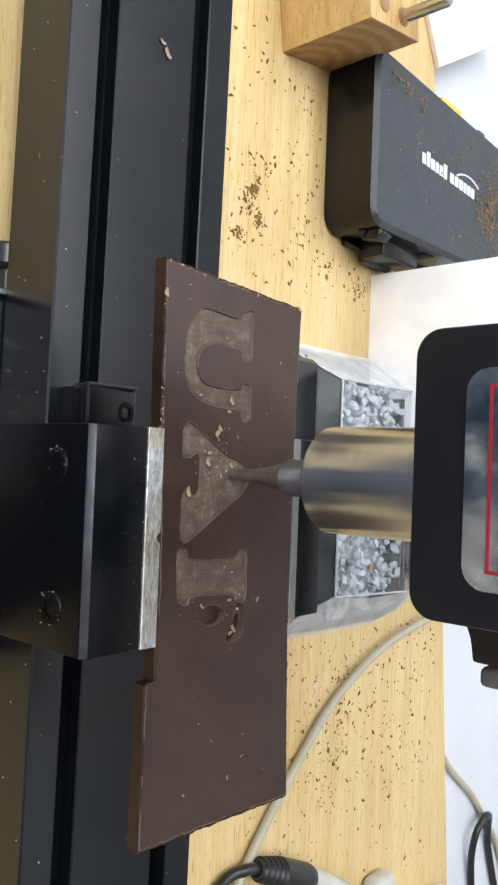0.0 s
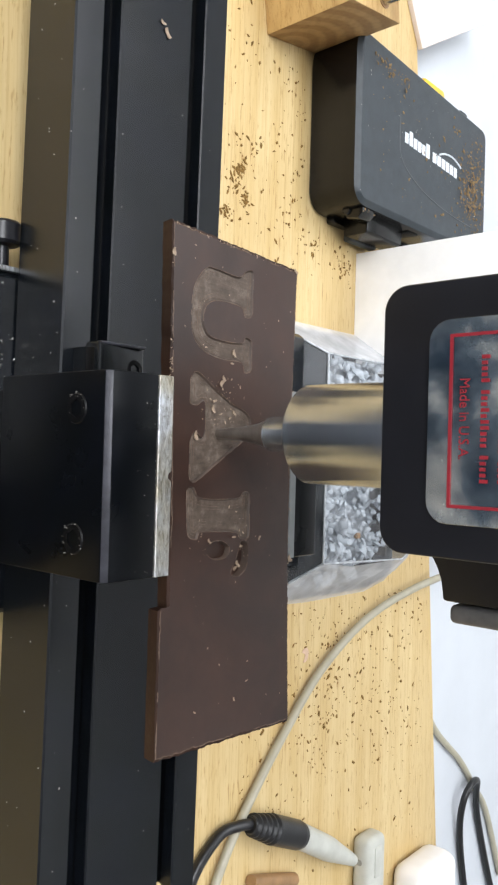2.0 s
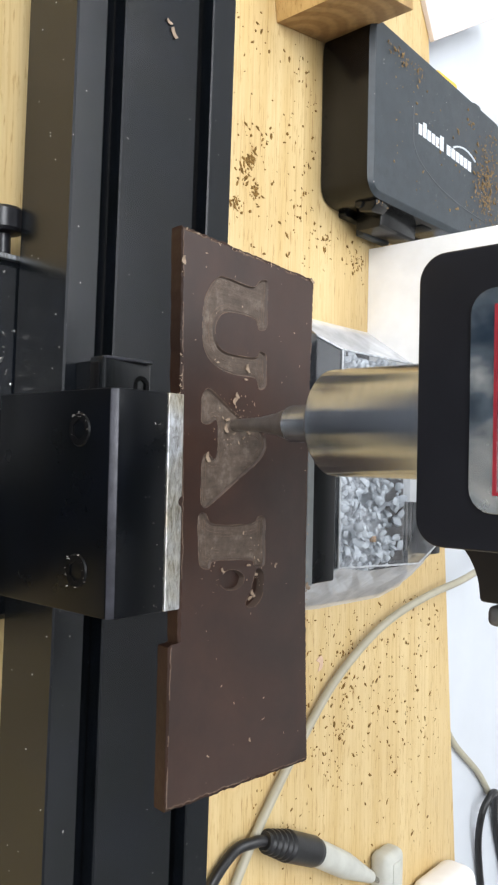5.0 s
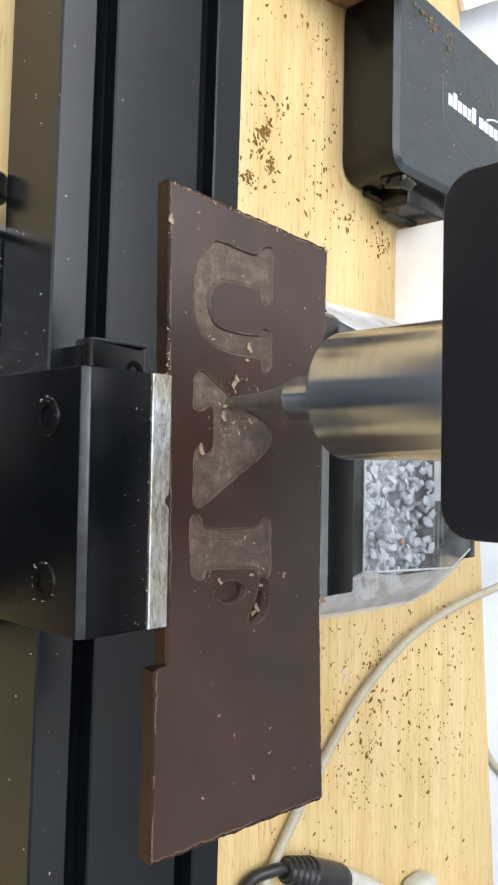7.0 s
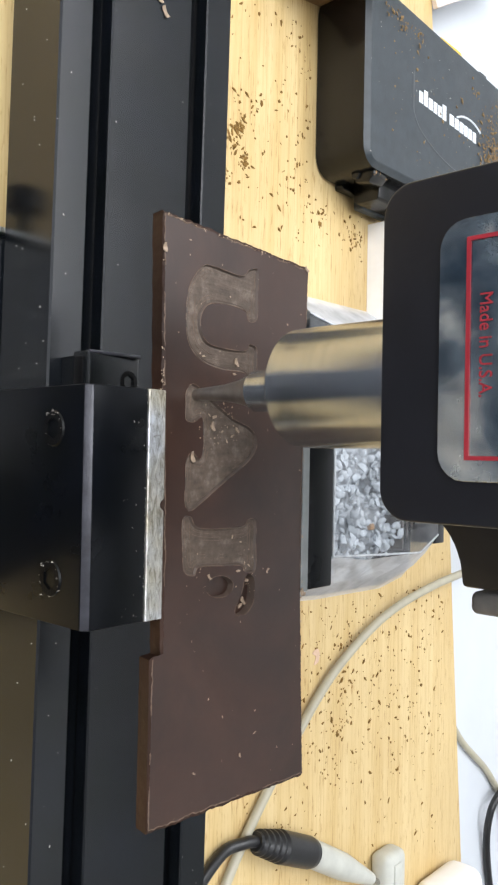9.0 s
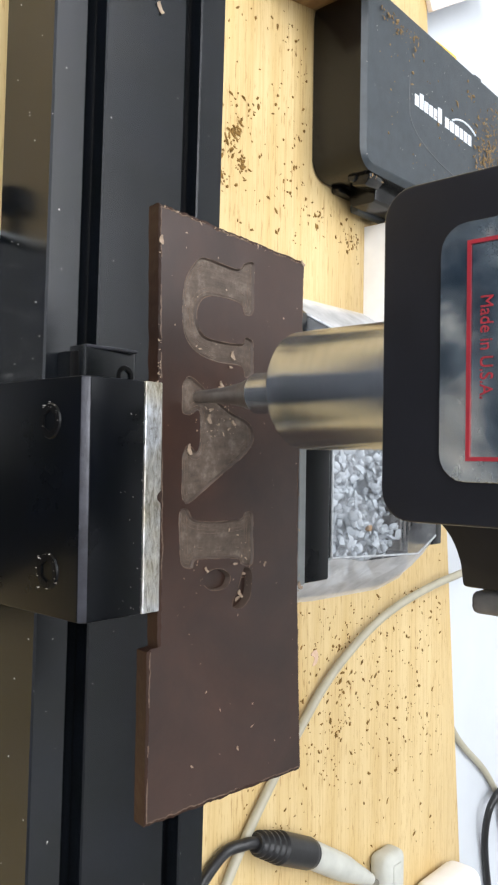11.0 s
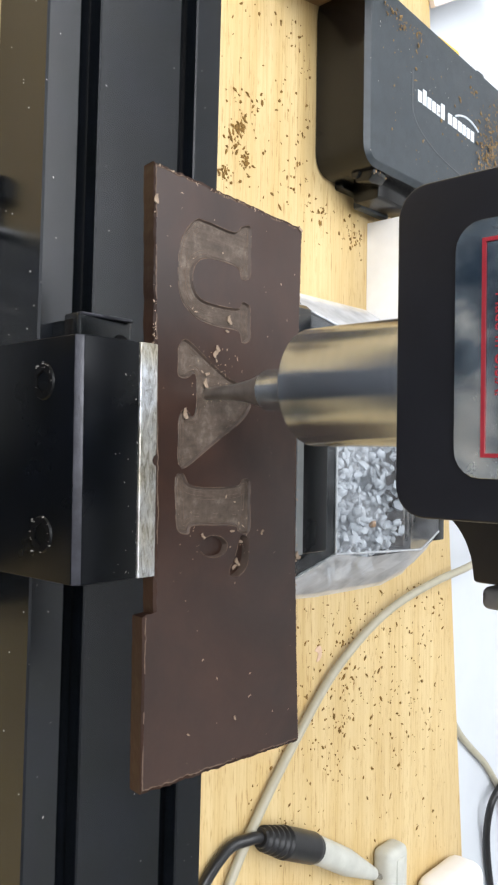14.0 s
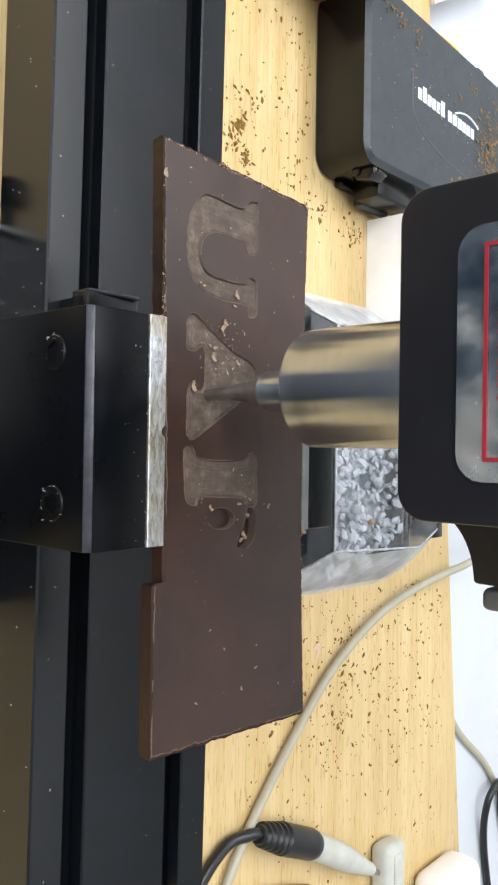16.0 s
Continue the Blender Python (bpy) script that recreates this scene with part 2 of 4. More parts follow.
def clear_plastic(name="clear_plastic", lo=0.02, hi=0.14, tone=(0.75, 0.77, 0.8), wave=0.6, rough=0.14):
    m = Mat(name, rough)
    nt, l = m.n, m.l
    clear = nt.new("ShaderNodeBsdfTransparent")
    clear.inputs["Color"].default_value = (0.93, 0.94, 0.95, 1)
    m.colour(tone)
    wr = m.noise(55, 4, None, 0.6, 0.5)
    m.bump(wr, wave, 0.004)
    fac = nt.new("ShaderNodeMapRange")
    fac.inputs["From Min"].default_value, fac.inputs["From Max"].default_value = 0.35, 0.75
    fac.inputs["To Min"].default_value, fac.inputs["To Max"].default_value = lo, hi
    l.new(wr, fac.inputs["Value"])
    mix = nt.new("ShaderNodeMixShader")
    l.new(fac.outputs["Result"], mix.inputs[0])
    l.new(clear.outputs[0], mix.inputs[1])
    l.new(m.b.outputs[0], mix.inputs[2])
    l.new(mix.outputs[0], nt["Material Output"].inputs["Surface"])
    return m.m


CLEAR = clear_plastic()
HAZY = clear_plastic("hazy_film", 0.46, 0.72, (0.84, 0.86, 0.9), 0.18, 0.42)
# Opaque pale grey that paints the light caught by clear plastic edges.
HAZY_EDGE = plain("painted_edge_glint", (0.42, 0.44, 0.46), 0.2, var=0.3, scale=300)
RIB_BROWN = plain("smoky_plastic", (0.10, 0.088, 0.082), 0.35, var=0.2, scale=120)

# ---- mesh helpers ----
BASE = {}


def thing(name, base, label, category, group="", kind=""):
    ob = new(name)
    ob.empty_display_size = 0.01
    ob.matrix_basis = Matrix.Translation(base)
    BASE[ob] = Vector(base)
    return tagged(ob, label, category, group, kind)


def finish(name, bm, mats, base, smooth=35):
    bmesh.ops.translate(bm, verts=bm.verts, vec=-Vector(base))
    bmesh.ops.recalc_face_normals(bm, faces=bm.faces)
    me = bpy.data.meshes.new(name)
    bm.to_mesh(me)
    bm.free()
    for m in (mats if isinstance(mats, (list, tuple)) else [mats]):
        me.materials.append(m)
    if smooth:
        me.shade_smooth()
        me.set_sharp_from_angle(angle=radians(smooth))
    return me


def part(name, bm, mats, parent, label="", smooth=35):
    base = BASE[parent]
    ob = new(name, finish(name, bm, mats, base, smooth))
    ob.parent = parent
    BASE[ob] = base
    if label:
        tagged(ob, label)
    return ob


def solid(name, bm, mats, base, label, category, group="", kind="", smooth=35):
    ob = new(name, finish(name, bm, mats, base, smooth))
    ob.matrix_basis = Matrix.Translation(base)
    BASE[ob] = Vector(base)
    return tagged(ob, label, category, group, kind)


def box(x0, x1, y0, y1, z0, z1, bev=0.0, seg=2, bm=None):
    own = bmesh.new()
    bmesh.ops.create_cube(own, size=1.0)
    for v in own.verts:
        v.co = Vector((x0 + (v.co.x + 0.5) * (x1 - x0), y0 + (v.co.y + 0.5) * (y1 - y0), z0 + (v.co.z + 0.5) * (z1 - z0)))
    if bev:
        bmesh.ops.bevel(own, geom=own.edges, offset=bev, segments=seg, profile=0.5, affect="EDGES", clamp_overlap=True)
    return join(bm, own)


def join(bm, own):
    if bm is None:
        return own
    me = bpy.data.meshes.new("join")
    own.to_mesh(me)
    own.free()
    bm.from_mesh(me)
    bpy.data.meshes.remove(me)
    return bm


def prism(pts, axis, a0, a1, bev=0.0, seg=2, bm=None):
    """A closed outline in the plane across an axis, drawn out along it. x: pts are (y, z); y: (x, z); z: (x, y)."""
    own = bmesh.new()

    def at(p, a):
        return {"x": (a, p[0], p[1]), "y": (p[0], a, p[1]), "z": (p[0], p[1], a)}[axis]
    lo = [own.verts.new(at(p, a0)) for p in pts]
    hi = [own.verts.new(at(p, a1)) for p in pts]
    n = len(pts)
    own.faces.new(lo)
    own.faces.new(hi[::-1])
    for i in range(n):
        own.faces.new((lo[i], hi[i], hi[(i + 1) % n], lo[(i + 1) % n]))
    bmesh.ops.recalc_face_normals(own, faces=own.faces)
    if bev:
        bmesh.ops.bevel(own, geom=own.edges, offset=bev, segments=seg, profile=0.5, affect="EDGES", clamp_overlap=True)
    return join(bm, own)


def rrect(x0, x1, y0, y1, r, n=5):
    pts = []
    for cx, cy, a in ((x1 - r, y1 - r, 0), (x0 + r, y1 - r, 90), (x0 + r, y0 + r, 180), (x1 - r, y0 + r, 270)):
        for i in range(n + 1):
            t = radians(a + 90 * i / n)
            pts.append((cx + r * math.cos(t), cy + r * math.sin(t)))
    return pts


def lathe(profile, centre, axis="z", n=40, bm=None):
    """A turned solid: profile rows of (radius, along)."""
    own = bmesh.new()
    rings = []
    centre = (*centre, 0.0)[:3]
    for r, a in profile:
        ring = []
        for i in range(n):
            t = 2 * math.pi * i / n
            p, q = r * math.cos(t), r * math.sin(t)
            ring.append(own.verts.new({"z": (centre[0] + p, centre[1] + q, a), "x": (a, centre[1] + p, centre[2] + q), "y": (centre[0] + p, a, centre[2] + q)}[axis]))
        rings.append(ring)
    for u, v in zip(rings, rings[1:]):
        for i in range(n):
            own.faces.new((u[i], u[(i + 1) % n], v[(i + 1) % n], v[i]))
    own.faces.new(rings[0])
    own.faces.new(rings[-1][::-1])
    bmesh.ops.recalc_face_normals(own, faces=own.faces)
    return join(bm, own)


def spline(pts, k=8, closed=False):
    out, n = [], len(pts)
    pts = [Vector(p) for p in pts]
    for i in range(n if closed else n - 1):
        p1, p2 = pts[i], pts[(i + 1) % n]
        p0 = pts[(i - 1) % n] if closed or i else p1 * 2 - p2
        p3 = pts[(i + 2) % n] if closed or i + 2 < n else p2 * 2 - p1
        for j in range(k):
            t = j / k
            out.append(0.5 * (2 * p1 + (p2 - p0) * t + (2 * p0 - 5 * p1 + 4 * p2 - p3) * t * t + (3 * p1 - p0 - 3 * p2 + p3) * t ** 3))
    if not closed:
        out.append(pts[-1])
    return out


def tube(pts, r, n=12, k=8, bm=None):
    own = bmesh.new()
    line = spline(pts, k)
    rings = []
    side = Vector((0, 0, 1))
    for i, p in enumerate(line):
        d = (line[min(i + 1, len(line) - 1)] - line[max(i - 1, 0)]).normalized()
        a = d.cross(side).normalized() if abs(d.dot(side)) < 0.98 else d.cross(Vector((0, 1, 0))).normalized()
        b = a.cross(d)
        rr = r(i / (len(line) - 1)) if callable(r) else r
        rings.append([own.verts.new(p + (a * math.cos(2 * math.pi * j / n) + b * math.sin(2 * math.pi * j / n)) * rr) for j in range(n)])
    for u, v in zip(rings, rings[1:]):
        for j in range(n):
            own.faces.new((u[j], u[(j + 1) % n], v[(j + 1) % n], v[j]))
    own.faces.new(rings[0])
    own.faces.new(rings[-1][::-1])
    return join(bm, own)


def crumbs(spots, lo, hi, seed, flat=0.6):
    """Small uneven grains, each of its own size and turn, lying on the height given in spots (x, y, z)."""
    rng = random.Random(seed)
    verts, faces = [], []
    for x, y, z in spots:
        s = lo * (hi / lo) ** (rng.random() ** 1.6)
        stretch = 1.0 + 1.9 * rng.random() ** 1.6
        turn = rng.uniform(0, math.pi)
        c, q = math.cos(turn), math.sin(turn)
        bend = rng.uniform(-1.0, 1.0)
        h = s * flat * rng.uniform(0.5, 1.1)
        k = len(verts)
        n = 5
        for lev, rad in ((0, 0.9), (0.55, 1.0)):
            for i in range(n):
                a = 2 * math.pi * i / n
                u = s * stretch * rad * math.cos(a) * rng.uniform(0.45, 1.3)
                v = s * rad * math.sin(a) * rng.uniform(0.55, 1.25) + 0.3 * s * stretch * rad * math.cos(a) ** 2 * bend
                verts.append((x + u * c - v * q, y + u * q + v * c, z + h * lev))
        verts.append((x + rng.uniform(-0.3, 0.3) * s, y + rng.uniform(-0.3, 0.3) * s, z + h))
        for i in range(n):
            j = (i + 1) % n
            faces.append((k + i, k + j, k + n + j, k + n + i))
            faces.append((k + n + i, k + n + j, k + 2 * n))
    own = bmesh.new()
    vs = [own.verts.new(v) for v in verts]
    for f in faces:
        own.faces.new([vs[i] for i in f])
    return own


# ---- the room ----
def structure(name, bm, mat, label, smooth=0):
    return solid(name, bm, mat, (0, 0, 0), label, "room", kind="structure", smooth=smooth)


ZW = -0.018
# Unseen shell, added to bounce light and give the metal something to reflect.
structure("floor", box(-2.2, 2.2, -2.4, 1.8, -0.80, -0.75), FLOOR_GREY, "unseen grey vinyl floor, added to darken reflections")
structure("ceiling", box(-2.2, 2.2, -2.4, 1.8, 1.8, 1.85), WALL_PAINT, "unseen white ceiling, added for light and reflections")
structure("wall_north", box(-2.2, 2.2, 1.8, 1.9, -0.75, 1.8), WALL_PAINT, "unseen white wall, added for light and reflections")
# Set close behind the camera to bounce light onto front faces.
structure("wall_south", box(-2.2, 2.2, -1.85, -1.75, -0.75, 1.8), BOUNCE_WALL, "unseen grey wall, added to bounce light")
structure("wall_west", box(-2.3, -2.2, -2.4, 1.8, -0.75, 1.8), WALL_PAINT, "unseen white wall, added for light and reflections")
structure("wall_east", box(2.2, 2.3, -2.4, 1.8, -0.75, 1.8), WALL_PAINT, "unseen white wall, added for light and reflections")


def white_table():
    t = thing("white_table", (0, 0.3, -0.75), "white laminate table under the wooden board", "table")
    part("tabletop", box(-1.1, 1.1, -0.16, 1.15, ZW - 0.028, ZW, 0.002), WHITE_TOP, t)
    for x in (-1.03, 1.03):
        for y in (-0.12, 1.08):
            part("leg", box(x - 0.02, x + 0.02, y - 0.02, y + 0.02, -0.75, ZW - 0.028, 0.002), GREY_METAL, t)


def bench_board():
    pts = [(-0.62, -0.15), (0.62, -0.15), (0.62, 0.403), (-0.62, 0.279)]
    solid("bench_board", prism(pts, "z", ZW, 0.0, 0.0012), WOOD_BOARD, (0, 0, ZW), "yellow pine board strewn with chocolate crumbs", "board")


white_table()
bench_board()


# ---- the mill: base, table, head ----
ZT = 0.0497


def mill():
    t = thing("milling_machine", (0.004, 0.03, 0.0), "black benchtop milling machine with bright steel spindle", "milling machine")
    part("base", prism([(-0.055, 0.0), (0.063, 0.0), (0.063, 0.019), (0.0605, 0.0222), (-0.0525, 0.0222), (-0.055, 0.019)], "y", -0.148, 0.17, 0.0006), ANODISED, t)
    part("edge_strip", box(-0.0566, -0.0548, -0.145, 0.10, 0.0145, 0.0218, 0.0004), JAW_METAL, t, "worn bare metal edge")
    part("lock_screw", lathe([(0.0024, -0.0550), (0.0024, -0.0640), (0.0056, -0.0645), (0.0066, -0.0655), (0.0066, -0.0715), (0.0058, -0.0725)], (0, 0.0025, 0.0165), "x", 24), BLACK_PAINT, t, "black plastic lock screw")
    rng = random.Random(3)
    spots = [(rng.uniform(-0.053, 0.02), rng.uniform(-0.045, -0.008) if i % 4 else rng.uniform(-0.008, 0.008), 0.0221) for i in range(620)]
    tagged(part("metal_swarf", crumbs(spots, 0.0002, 0.0007, 8), PIN_STEEL, t, "bright metal specks on the base", smooth=0), kind="stuff")
    mill_head(t)


def milling_table():
    t = thing("milling_table", (0.0, 0.047, 0.0232), "long black anodised milling table with two T-slots", "milling table")

    def slot(y0, y1):
        m = (y0 + y1) / 2
        c = 0.0005
        return [(y0 - c, ZT), (y0, ZT - c), (y0, ZT - 0.0055), (m - 0.0075, ZT - 0.0055), (m - 0.0075, ZT - 0.0115), (m + 0.0075, ZT - 0.0115),
                (m + 0.0075, ZT - 0.0055), (y1, ZT - 0.0055), (y1, ZT - c), (y1 + c, ZT)]
    b = 0.0006
    pts = [(0.0120, 0.0232), (0.0120, ZT - b), (0.0120 + b, ZT)] + slot(0.0237, 0.0308) + slot(0.0642, 0.0713) + [(0.0834 - b, ZT), (0.0834, ZT - b), (0.0834, 0.0232)]
    skew = Matrix.Translation((0.02, 0.047, 0)) @ Matrix.Rotation(radians(-0.95), 4, "Z") @ Matrix.Translation((-0.02, -0.047, 0))

    def turned(bm):
        bm.transform(skew)
        return bm
    part("table_body", turned(prism(pts, "x", -0.185, 0.185)), ANODISED, t, smooth=0)
    rng = random.Random(11)
    spots = [(rng.uniform(-0.17, 0.17), rng.choice((rng.uniform(0.012, 0.023), rng.uniform(0.032, 0.063), rng.uniform(0.072, 0.083))), ZT) for _ in range(70)]
    tagged(part("dust_specks", turned(crumbs(spots, 0.00006, 0.0002, 5)), DUST, t, "pale dust specks", smooth=0), kind="stuff")
    face = []
    for _ in range(36):
        face.append((rng.uniform(-0.15, 0.17), 0.0, rng.uniform(0.026, 0.048)))
    bm = bmesh.new()
    for x, _, z in face:
        s = rng.uniform(0.00006, 0.00018)
        box(x - s, x + s * rng.uniform(0.6, 1.6), 0.0118, 0.0121, z - s, z + s, bm=bm)
    tagged(part("chip_flecks", turned(bm), DUST, t, "pale flecks stuck to the front edge", smooth=0), kind="stuff")
    return t


def hex_socket(x, y, z, r, parent, axis, name="cap_screw"):
    """A black socket-head cap screw: knurled ring with a hexagonal hole."""
    own = bmesh.new()
    n = 36
    s = -1 if axis == "y" else 1

    def at(p, q, a):
        return (x + p, y + a * s, z + q) if axis == "y" else (x + p, y + q, z + a)
    rows = [(r, -0.004), (r, 0.0), (r * 0.93, 0.0005), (0.62, 0.0005), (0.60, -0.003)]
    rings = []
    for rad, a in rows:
        ring = []
        for i in range(n):
            t = 2 * math.pi * i / n
            if rad > 0.1:
                sector = (t % (math.pi / 3)) - math.pi / 6
                rr = r * rad * math.cos(math.pi / 6) / math.cos(sector)
            else:
                rr = rad * (1.035 if (i % 2 and rad == r) else 1.0)
            ring.append(own.verts.new(at(rr * math.cos(t), rr * math.sin(t), a)))
        rings.append(ring)
    for u, v in zip(rings, rings[1:]):
        for i in range(n):
            own.faces.new((u[i], u[(i + 1) % n], v[(i + 1) % n], v[i]))
    own.faces.new(rings[-1])
    return part(name, own, SCREW_SHADE_BLACK, parent, "black socket-head screw", smooth=25)


ZJ = 0.1155


def vise():
    t = thing("milling_vise", (0.0254, 0.02, ZT), "black two-inch milling vise with bright jaw faces", "vise")
    part("bed", box(0.003, 0.0478, -0.017, 0.0642, ZT, 0.088, 0.0008), ANODISED_VISE, t)
    jaw = prism([(-0.0208, 0.070), (-0.0208, ZJ - 0.0014), (-0.0194, ZJ), (-0.0049, ZJ), (-0.0049, 0.070)], "x", 0.0, 0.0508, 0.0004)
    jaw.normal_update()
    # The chamfer's highlight is painted with a paler material.
    for f in jaw.faces:
        if f.normal.y < -0.4 and f.normal.z > 0.4:
            f.material_index = 1
    part("moving_jaw", jaw, [ANODISED_VISE, LIT_EDGE], t)
    own = prism([(0.0, -0.0048), (0.0508, -0.0048), (0.0508, 0.0), (0.0268, 0.0), (0.0262, -0.0009), (0.0254, -0.0011), (0.0246, -0.0007), (0.0242, 0.0), (0.0, 0.0)], "z", 0.092, ZJ + 0.0003, 0.0002, 1)
    part("front_jaw_face", own, JAW_METAL, t, "scratched bright aluminium jaw face")
    part("rear_jaw_face", box(0.0, 0.0508, 0.0506, 0.0536, 0.092, ZJ - 0.0008, 0.0002, 1), DULL_ALU, t, "dull bright aluminium jaw face")
    part("fixed_jaw", box(0.0, 0.0508, 0.0537, 0.0652, 0.0885, ZJ - 0.0012, 0.0008), ANODISED_VISE, t)
    for y in (0.004, 0.042):
        part("parallel", box(0.002, 0.0488, y, y + 0.005, 0.0882, 0.1101, 0.0003), PIN_STEEL, t, "thin steel parallel bar")
    for x in (0.0092, 0.0412):
        hex_socket(x, -0.0207, 0.1035, 0.0039, t, "y")
        rng = random.Random(int(x * 1e5))
        bm = bmesh.new()
        for _ in range(14):
            a, d = rng.gauss(math.pi, 1.2), rng.gauss(0.0034, 0.0006)
            s = rng.uniform(0.00003, 0.00009)
            u, w = x + d * math.cos(a), 0.1035 + d * math.sin(a)
            box(u - s, u + s, -0.0213, -0.0208, w - s, w + s * 1.6, bm=bm)
        tagged(part("screw_dust", bm, DUST, t, "pale dust round the screw", smooth=0), kind="stuff")
    return t


def clamp():
    t = thing("hold_down_clamp", (-0.006, 0.021, ZT), "black step clamp bolted beside the vise", "clamp")
    pts = [(0.0116, 0.0500), (0.0116, 0.0700), (0.0124, 0.0708), (0.0300, 0.0694), (0.0312, 0.0684), (0.0312, 0.0500)]
    part("clamp_block", prism([(0.0170, ZT), (0.0170, 0.0640), (0.0112, 0.0640)] + pts[1:5] + [(0.0312, ZT)], "x", -0.0138, 0.0026, 0.0014), ANODISED, t)
    # No hollow is cut: a solid black block paints its shade.
    part("clamp_hollow_shade", box(-0.0122, 0.0010, 0.0109, 0.0120, 0.0646, 0.0686, 0.0004), SCREW_SHADE_BLACK, t, "black block painting a hollow's shade on the clamp's front")
    # Added strip, paler than the block, for the light along its edge.
    part("clamp_rim", box(-0.0140, -0.0130, 0.0120, 0.0300, 0.0682, 0.0709, 0.0004), LIT_EDGE, t, "paler strip painting the highlight on the clamp's top edge")
    hex_socket(-0.0062, 0.0262, 0.0696, 0.0032, t, "z", "clamp_screw")
    return t


def chocolate_bar():
    zc, thick = 0.1149, 0.0047
    rng = random.Random(21)

    def edge(a, b, rough):
        a, b = Vector((*a, 0)), Vector((*b, 0))
        n = max(2, int((b - a).length / 0.0008))
        nrm = (b - a).cross(Vector((0, 0, 1))).normalized()
        out = []
        for i in range(n):
            p = a.lerp(b, i / n)
            w = noise.noise(p * 260) * rough + rng.uniform(-0.4, 0.4) * rough if i else 0
            out.append(p + nrm * w)
        return out
    corners = [((-0.0405, -0.0010), 0.00022), ((0.0596, 0.0009), 0.0001), ((0.0598, -0.0022), 0.0001), ((0.0981, -0.0022), 0.00038),
               ((0.1004, 0.0524), 0.0001), ((0.0502, 0.0506), 0.00016), ((0.0006, 0.0506), 0.00012), ((-0.0370, 0.0512), 0.00042)]
    outline = []
    for i, (p, rough) in enumerate(corners):
        outline += edge(p, corners[(i + 1) % len(corners)][0], rough)
    mm = 0.001
    letter_u = [(-32.1, 27.4), (-32.5, 30.8), (-26.3, 30.8), (-20.3, 30.7), (-19.2, 27.7), (-21.9, 25.5), (-22.0, 15.5), (-19.4, 11.6), (-15.1, 11.2), (-11.9, 14.7), (-11.7, 26.2), (-13.5, 27.9), (-12.8, 30.7), (-8.7, 30.9), (-4.6, 30.9), (-3.5, 28.1), (-6.2, 26.4), (-6.4, 17.9), (-8.2, 10.9), (-12.3, 7.0), (-19.7, 6.4), (-25.4, 7.6), (-30.1, 11.4), (-30.7, 15.3), (-30.1, 24.7)]
    letter_a = [(-2.0, 8.2), (-1.7, 10.6), (2.2, 17.1), (5.6, 23.6), (7.2, 28.6), (9.6, 31.3), (12.9, 31.1), (16.4, 27.4), (20.4, 20.6), (26.8, 10.2), (26.8, 7.9), (25.1, 7.1), (20.4, 7.1), (15.6, 7.3), (13.8, 9.0), (15.2, 11.7), (12.4, 12.8), (9.0, 12.6), (5.5, 12.2), (6.7, 9.3), (6.1, 6.9), (2.7, 6.8), (-0.0, 6.8)]
    letter_f = [(29.2, 6.5), (28.5, 8.9), (30.9, 10.8), (31.8, 15.7), (31.9, 21.4), (31.6, 27.3), (30.1, 28.9), (30.8, 31.7), (36.4, 31.8), (43.0, 31.8), (43.2, 28.1), (41.5, 26.4), (40.9, 19.0), (40.6, 12.0), (42.4, 10.6), (41.1, 7.3), (35.3, 6.6)]
    dab = [(45.6, 14.1), (43.4, 17.0), (43.6, 21.1), (45.7, 23.8), (48.2, 22.3), (48.2, 17.1)]
    tail = [(43.9, 28.7), (45.4, 31.5), (51.3, 31.1), (53.9, 27.8), (52.7, 24.5), (48.8, 26.6)]
    own = bmesh.new()
    top = [own.verts.new((p.x, p.y, zc - 0.0005)) for p in outline]
    inner = []
    cx = Vector((0.03, 0.025, 0))
    for p in outline:
        d = (cx - p).normalized() * 0.0010
        d *= 0.8 + 0.7 * abs(noise.noise(p * 420))
        inner.append(own.verts.new((p.x + d.x, p.y + d.y, zc)))
    n = len(outline)
    bottom = [own.verts.new((p.x, p.y + (0.0007 if p.y < 0.01 else -0.0004), zc - thick)) for p in outline]
    for i in range(n):
        j = (i + 1) % n
        f = own.faces.new((top[i], top[j], inner[j], inner[i]))
        f.material_index = 1
        f = own.faces.new((bottom[i], bottom[j], top[j], top[i]))
        f.material_index = 1
    own.faces.new(bottom)
    edges = [own.edges.get((inner[i], inner[(i + 1) % n])) for i in range(n)]
    t = thing("chocolate_bar", (0.03, 0.025, zc - thick), "dark chocolate slab engraved with letters, clamped in the vise", "chocolate")
    burrs = []
    for pts, depth in ((letter_u, 0.00045), (letter_a, 0.0005), (letter_f, 0.00042), (dab, 0.0016), (tail, 0.0022)):
        loop = spline([(x * mm, y * mm, 0) for x, y in pts], 5, True)
        rim = [own.verts.new((p.x, p.y, zc)) for p in loop]
        m = len(rim)
        edges += [own.edges.new((rim[i], rim[(i + 1) % m])) for i in range(m)]
        cut = bmesh.new()
        up = [cut.verts.new((p.x, p.y, zc)) for p in loop]
        area = sum(loop[i].x * loop[(i + 1) % m].y - loop[(i + 1) % m].x * loop[i].y for i in range(m))
        deep = len(pts) < 10
        rows = [up]
        steps = ((0.00025, depth + 0.0001),) if deep else ((0.00036, depth + 0.00008), (0.00056, depth + 0.0001), (0.00068, depth))
        for off, down in steps:
            ring = []
            for i, p in enumerate(loop):
                d = loop[(i + 2) % m] - loop[i - 2]
                nrm = Vector((-d.y, d.x, 0)).normalized() * (1 if area > 0 else -1)
                q = p + nrm * off
